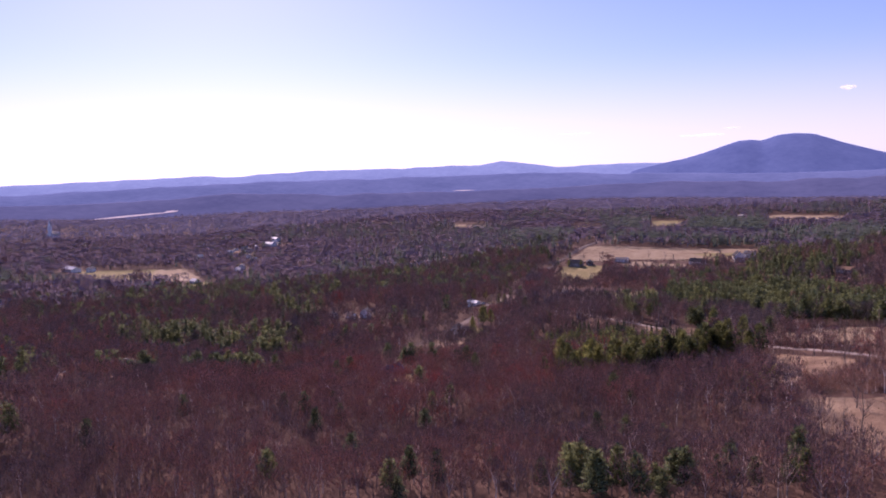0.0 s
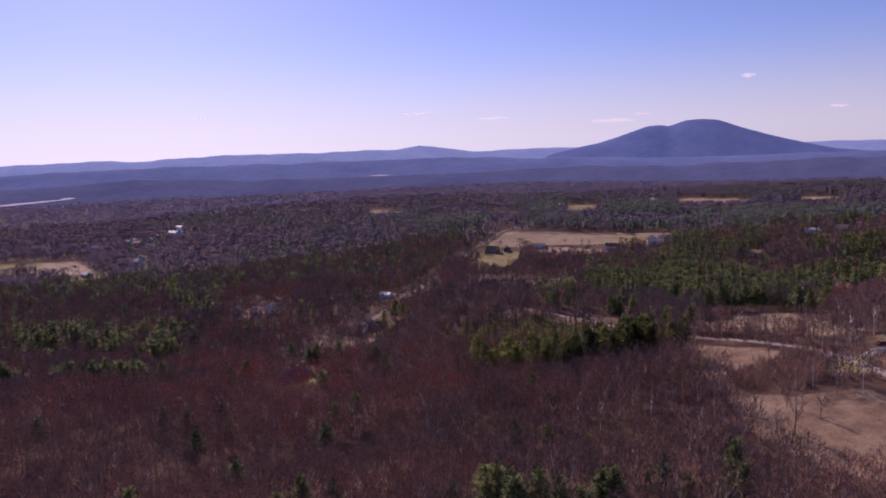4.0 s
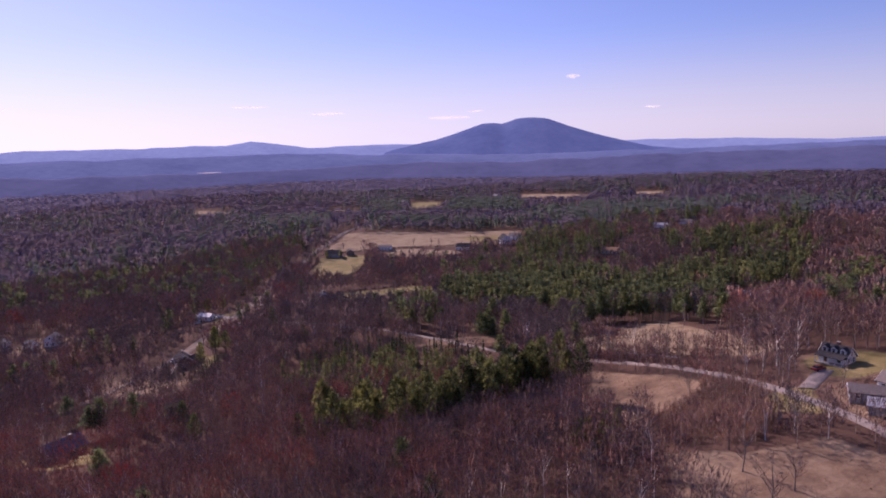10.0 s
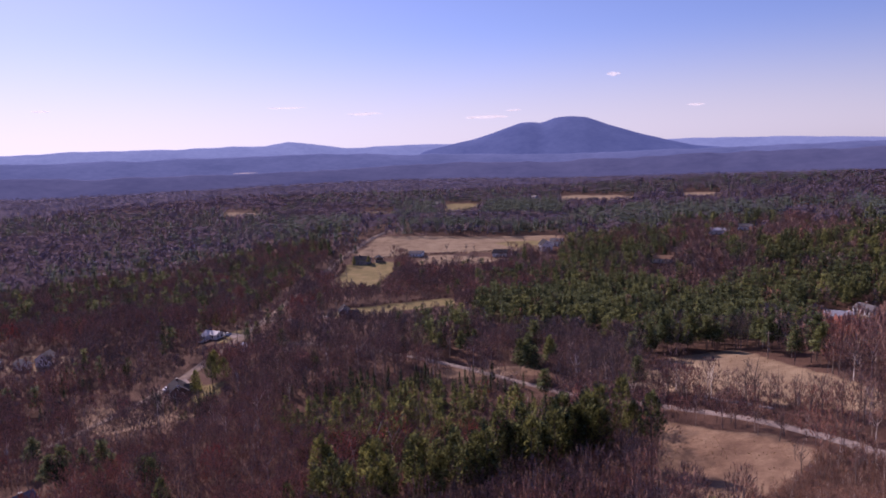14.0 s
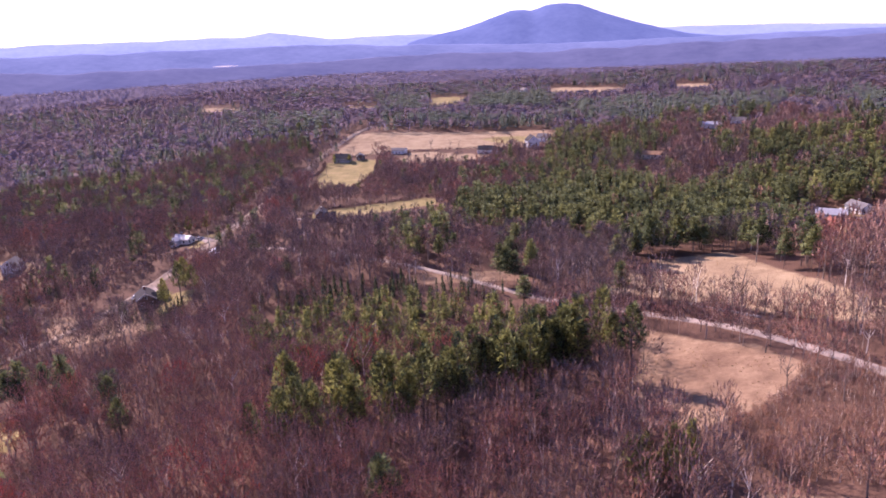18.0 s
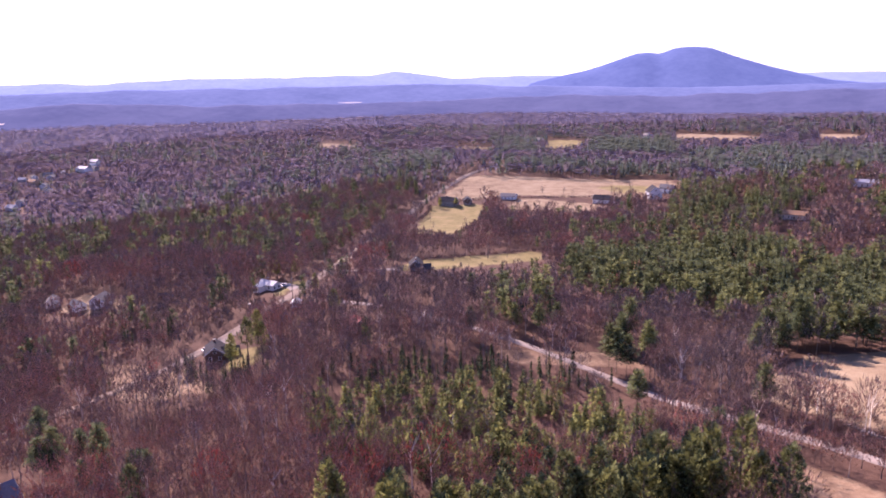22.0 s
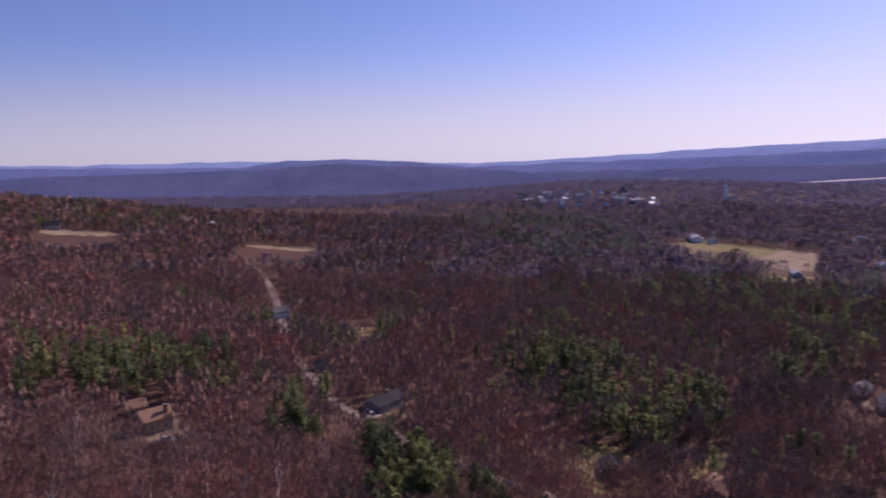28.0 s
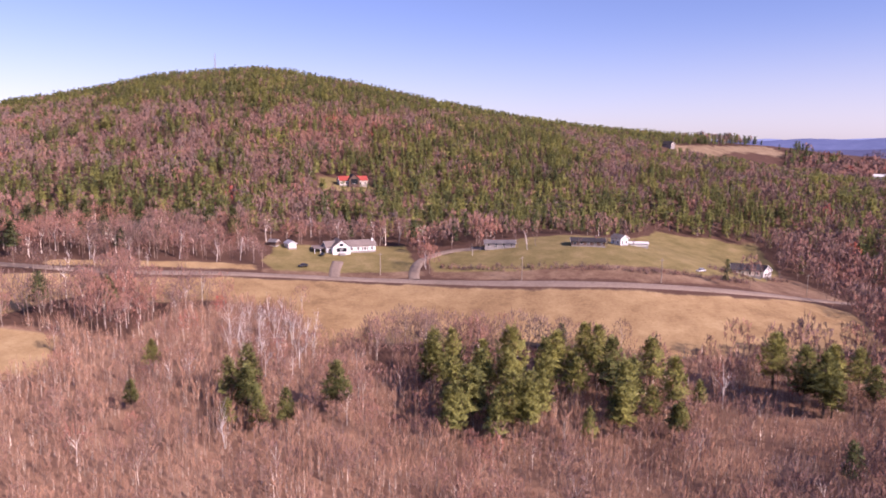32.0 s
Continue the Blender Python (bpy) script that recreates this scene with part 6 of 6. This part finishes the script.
def hedges():
    r = np.random.default_rng(51)
    xs, ys = [], []
    for line in HEDGES:
        p = smooth_line(line, 1.1)
        for s in range(2):
            xs.append(p[:, 0] + r.normal(size=len(p)) * 1.3)
            ys.append(p[:, 1] + r.normal(size=len(p)) * 1.3)
    x, y = np.concatenate(xs), np.concatenate(ys)
    fans = []
    for _ in range(6):
        t = []
        for q in range(26):
            a, h, d = r.uniform(0, 6.28), r.uniform(0.0, 0.75), r.uniform(0.2, 1.0)
            t.append(sliver((math.cos(a) * d * 0.3, math.sin(a) * d * 0.3, h * 0.6 - 0.05), (math.cos(a) * d, math.sin(a) * d, h + 0.25), 0.10, r))
        fans.append(np.array(t))
    size = r.uniform(1.2, 3.2, len(x))
    planted("hedgerow_brush", fans, x, y, height(x, y), size, size * 0.6, np.clip(0.3 + r.normal(size=len(x)) * 0.2, 0, 1), TWIG, "leafless brown brush in hedgerows and along road verges", r)


hedges()
for x, y, h in [(-190, 640, 9), (-170, 648, 10), (-118, 652, 11), (-100, 655, 10), (-92, 650, 9), (-60, 662, 12), (-45, 668, 11), (-15, 690, 12), (-184, 540, 9), (-170, 505, 8), (-150, 520, 9), (-205, 575, 11), (-120, 395, 11), (-112, 402, 10), (-104, 410, 12), (-95, 418, 10), (-146, 372, 12), (-140, 380, 11)]:
    plant("bare", x, y, h, 1.2)
for x, y, h in [(-194, 592, 9), (-182, 598, 8), (-160, 312, 9), (-196, 338, 9), (-188, 342, 8), (-152, 252, 13), (-150, 232, 12)]:
    plant("pine", x, y, h, 1.2)


def dry_grass():
    """Tufts of dead grass over the nearer hay fields."""
    r = np.random.default_rng(61)
    xs, ys = [], []
    for k, step in ((0, 2.3), (2, 2.3), (3, 2.3), (4, 2.4), (5, 1.3), (6, 2.0)):
        p = HAY_FIELDS[k]
        gx, gy = np.meshgrid(np.arange(min(q[0] for q in p), max(q[0] for q in p), step), np.arange(min(q[1] for q in p), max(q[1] for q in p), step))
        x, y = (gx + r.uniform(-0.6, 0.6, gx.shape) * step).ravel(), (gy + r.uniform(-0.6, 0.6, gx.shape) * step).ravel()
        keep = (signed(p, x, y) > 0) & (field_noise(x, y, 22, 62) + r.normal(size=len(x)) * 0.3 > 0.35)
        xs.append(x[keep])
        ys.append(y[keep])
    x, y = np.concatenate(xs), np.concatenate(ys)
    tufts = []
    for _ in range(5):
        t = []
        for q in range(7):
            a, d = r.uniform(0, 6.28), r.uniform(0.2, 1.0)
            t.append(sliver((math.cos(a) * d * 0.3, math.sin(a) * d * 0.3, -0.05), (math.cos(a) * d, math.sin(a) * d, r.uniform(0.5, 1.0)), 0.5, r))
        tufts.append(np.array(t))
    size = r.uniform(0.15, 0.4, len(x))
    planted("dry_grass", tufts, x, y, height(x, y), size, size * 1.1, np.clip(0.5 + 0.3 * field_noise(x, y, 15, 63) + r.normal(size=len(x)) * 0.15, 0, 1), STRAW, "tufts of dead straw-coloured grass in the hay fields", r)


STRAW = tinted("dead_grass", [(0.0, (0.36, 0.23, 0.13)), (0.5, (0.48, 0.33, 0.18)), (1.0, (0.62, 0.48, 0.30))], thin=0.35, airy=0.4)
dry_grass()


# ---- a low field wall of loose stones beside the lane ----
def stone_wall(line, label):
    r = np.random.default_rng(81)
    p = smooth_line(line, 0.8)
    x0, y0 = p[0]
    root = thing("stone_wall", pose(x0, y0, gz(x0, y0)), label, "wall")
    shapes = []
    for k in range(6):
        bm = bmesh.new()
        bmesh.ops.create_cube(bm, size=1.0)
        for v in bm.verts:
            v.co = Vector((v.co.x * r.uniform(0.7, 1.1), v.co.y * r.uniform(0.5, 0.9), v.co.z * r.uniform(0.5, 0.8)))
        bmesh.ops.bevel(bm, geom=list(bm.edges), offset=0.08, segments=1, affect="EDGES")
        me = bpy.data.meshes.new("stone")
        bm.to_mesh(me)
        bm.free()
        me.materials.append(STONE)
        shapes.append(me)
    for k, (x, y) in enumerate(p):
        for up in (0.2,):
            if up > 0.5 and r.uniform() < 0.3:
                continue
            sx, sy = x + r.normal() * 0.12, y + r.normal() * 0.12
            part_mesh("stone", shapes[r.integers(0, 6)], root).matrix_basis = pose(sx - x0, sy - y0, gz(sx, sy) - gz(x0, y0) + up, 0, 0, float(r.uniform(0, 360)))


stone_wall([(38, 210), (43, 203), (50, 194), (55, 186)], "low grey field wall of loose stones under bare trees")


# ---- thin clouds ----
def cloud(az, el, wide, tall, seed):
    r = random.Random(seed)
    far = 4600.0
    bm = bmesh.new()
    for k in range(7):
        f = (k - 3) / 3.0
        m = Matrix.Translation((f * wide * 0.36 + r.uniform(-0.05, 0.05) * wide, r.uniform(-20, 20), r.uniform(-0.2, 0.2) * tall)) @ Matrix.Diagonal((wide * 0.2 * (1.15 - abs(f) * 0.7), 30, tall * 0.5 * (1.1 - abs(f) * 0.6), 1))
        bmesh.ops.create_icosphere(bm, subdivisions=2, radius=1.0, matrix=m)
    me = bpy.data.meshes.new("cloud")
    bm.to_mesh(me)
    bm.free()
    me.polygons.foreach_set("use_smooth", np.ones(len(me.polygons), bool))
    me.materials.append(CLOUD)
    a, e = radians(az), radians(el)
    ob = new("cloud", me)
    ob.matrix_basis = pose(far * math.sin(a), far * math.cos(a), 84 + far * math.tan(e), 0, 0, -az)
    ob.visible_shadow = False
    return tagged(ob, "thin white wisp of cloud low in the sky", "cloud", "wisps of cloud", "structure")


CLOUD = bpy.data.materials.new("cloud_vapour")
CLOUD.use_nodes = True
_n = CLOUD.node_tree
_c, _m, _e = _n.nodes.new("ShaderNodeBsdfTransparent"), _n.nodes.new("ShaderNodeMixShader"), _n.nodes.new("ShaderNodeEmission")
_e.inputs[0].default_value, _e.inputs[1].default_value = (1.0, 0.97, 0.99, 1), 1.0
_f = math_of(_n, "MULTIPLY", noise_of(_n, 0.012, 4, position_of(_n)), 0.36)
_n.links.new(_f, _m.inputs[0])
_n.links.new(_c.outputs[0], _m.inputs[1])
_n.links.new(_e.outputs[0], _m.inputs[2])
_n.links.new(_m.outputs[0], _n.nodes["Material Output"].inputs["Surface"])
for q in ((-16, 3.3, 230, 16, 1), (-6.4, 2.75, 320, 20, 2), (-4.2, 3.2, 110, 10, 3), (3.5, 5.6, 90, 26, 4), (9.5, 3.0, 120, 12, 5), (-39, 3.8, 110, 10, 6), (-22, 3.9, 260, 10, 7)):
    cloud(*q)
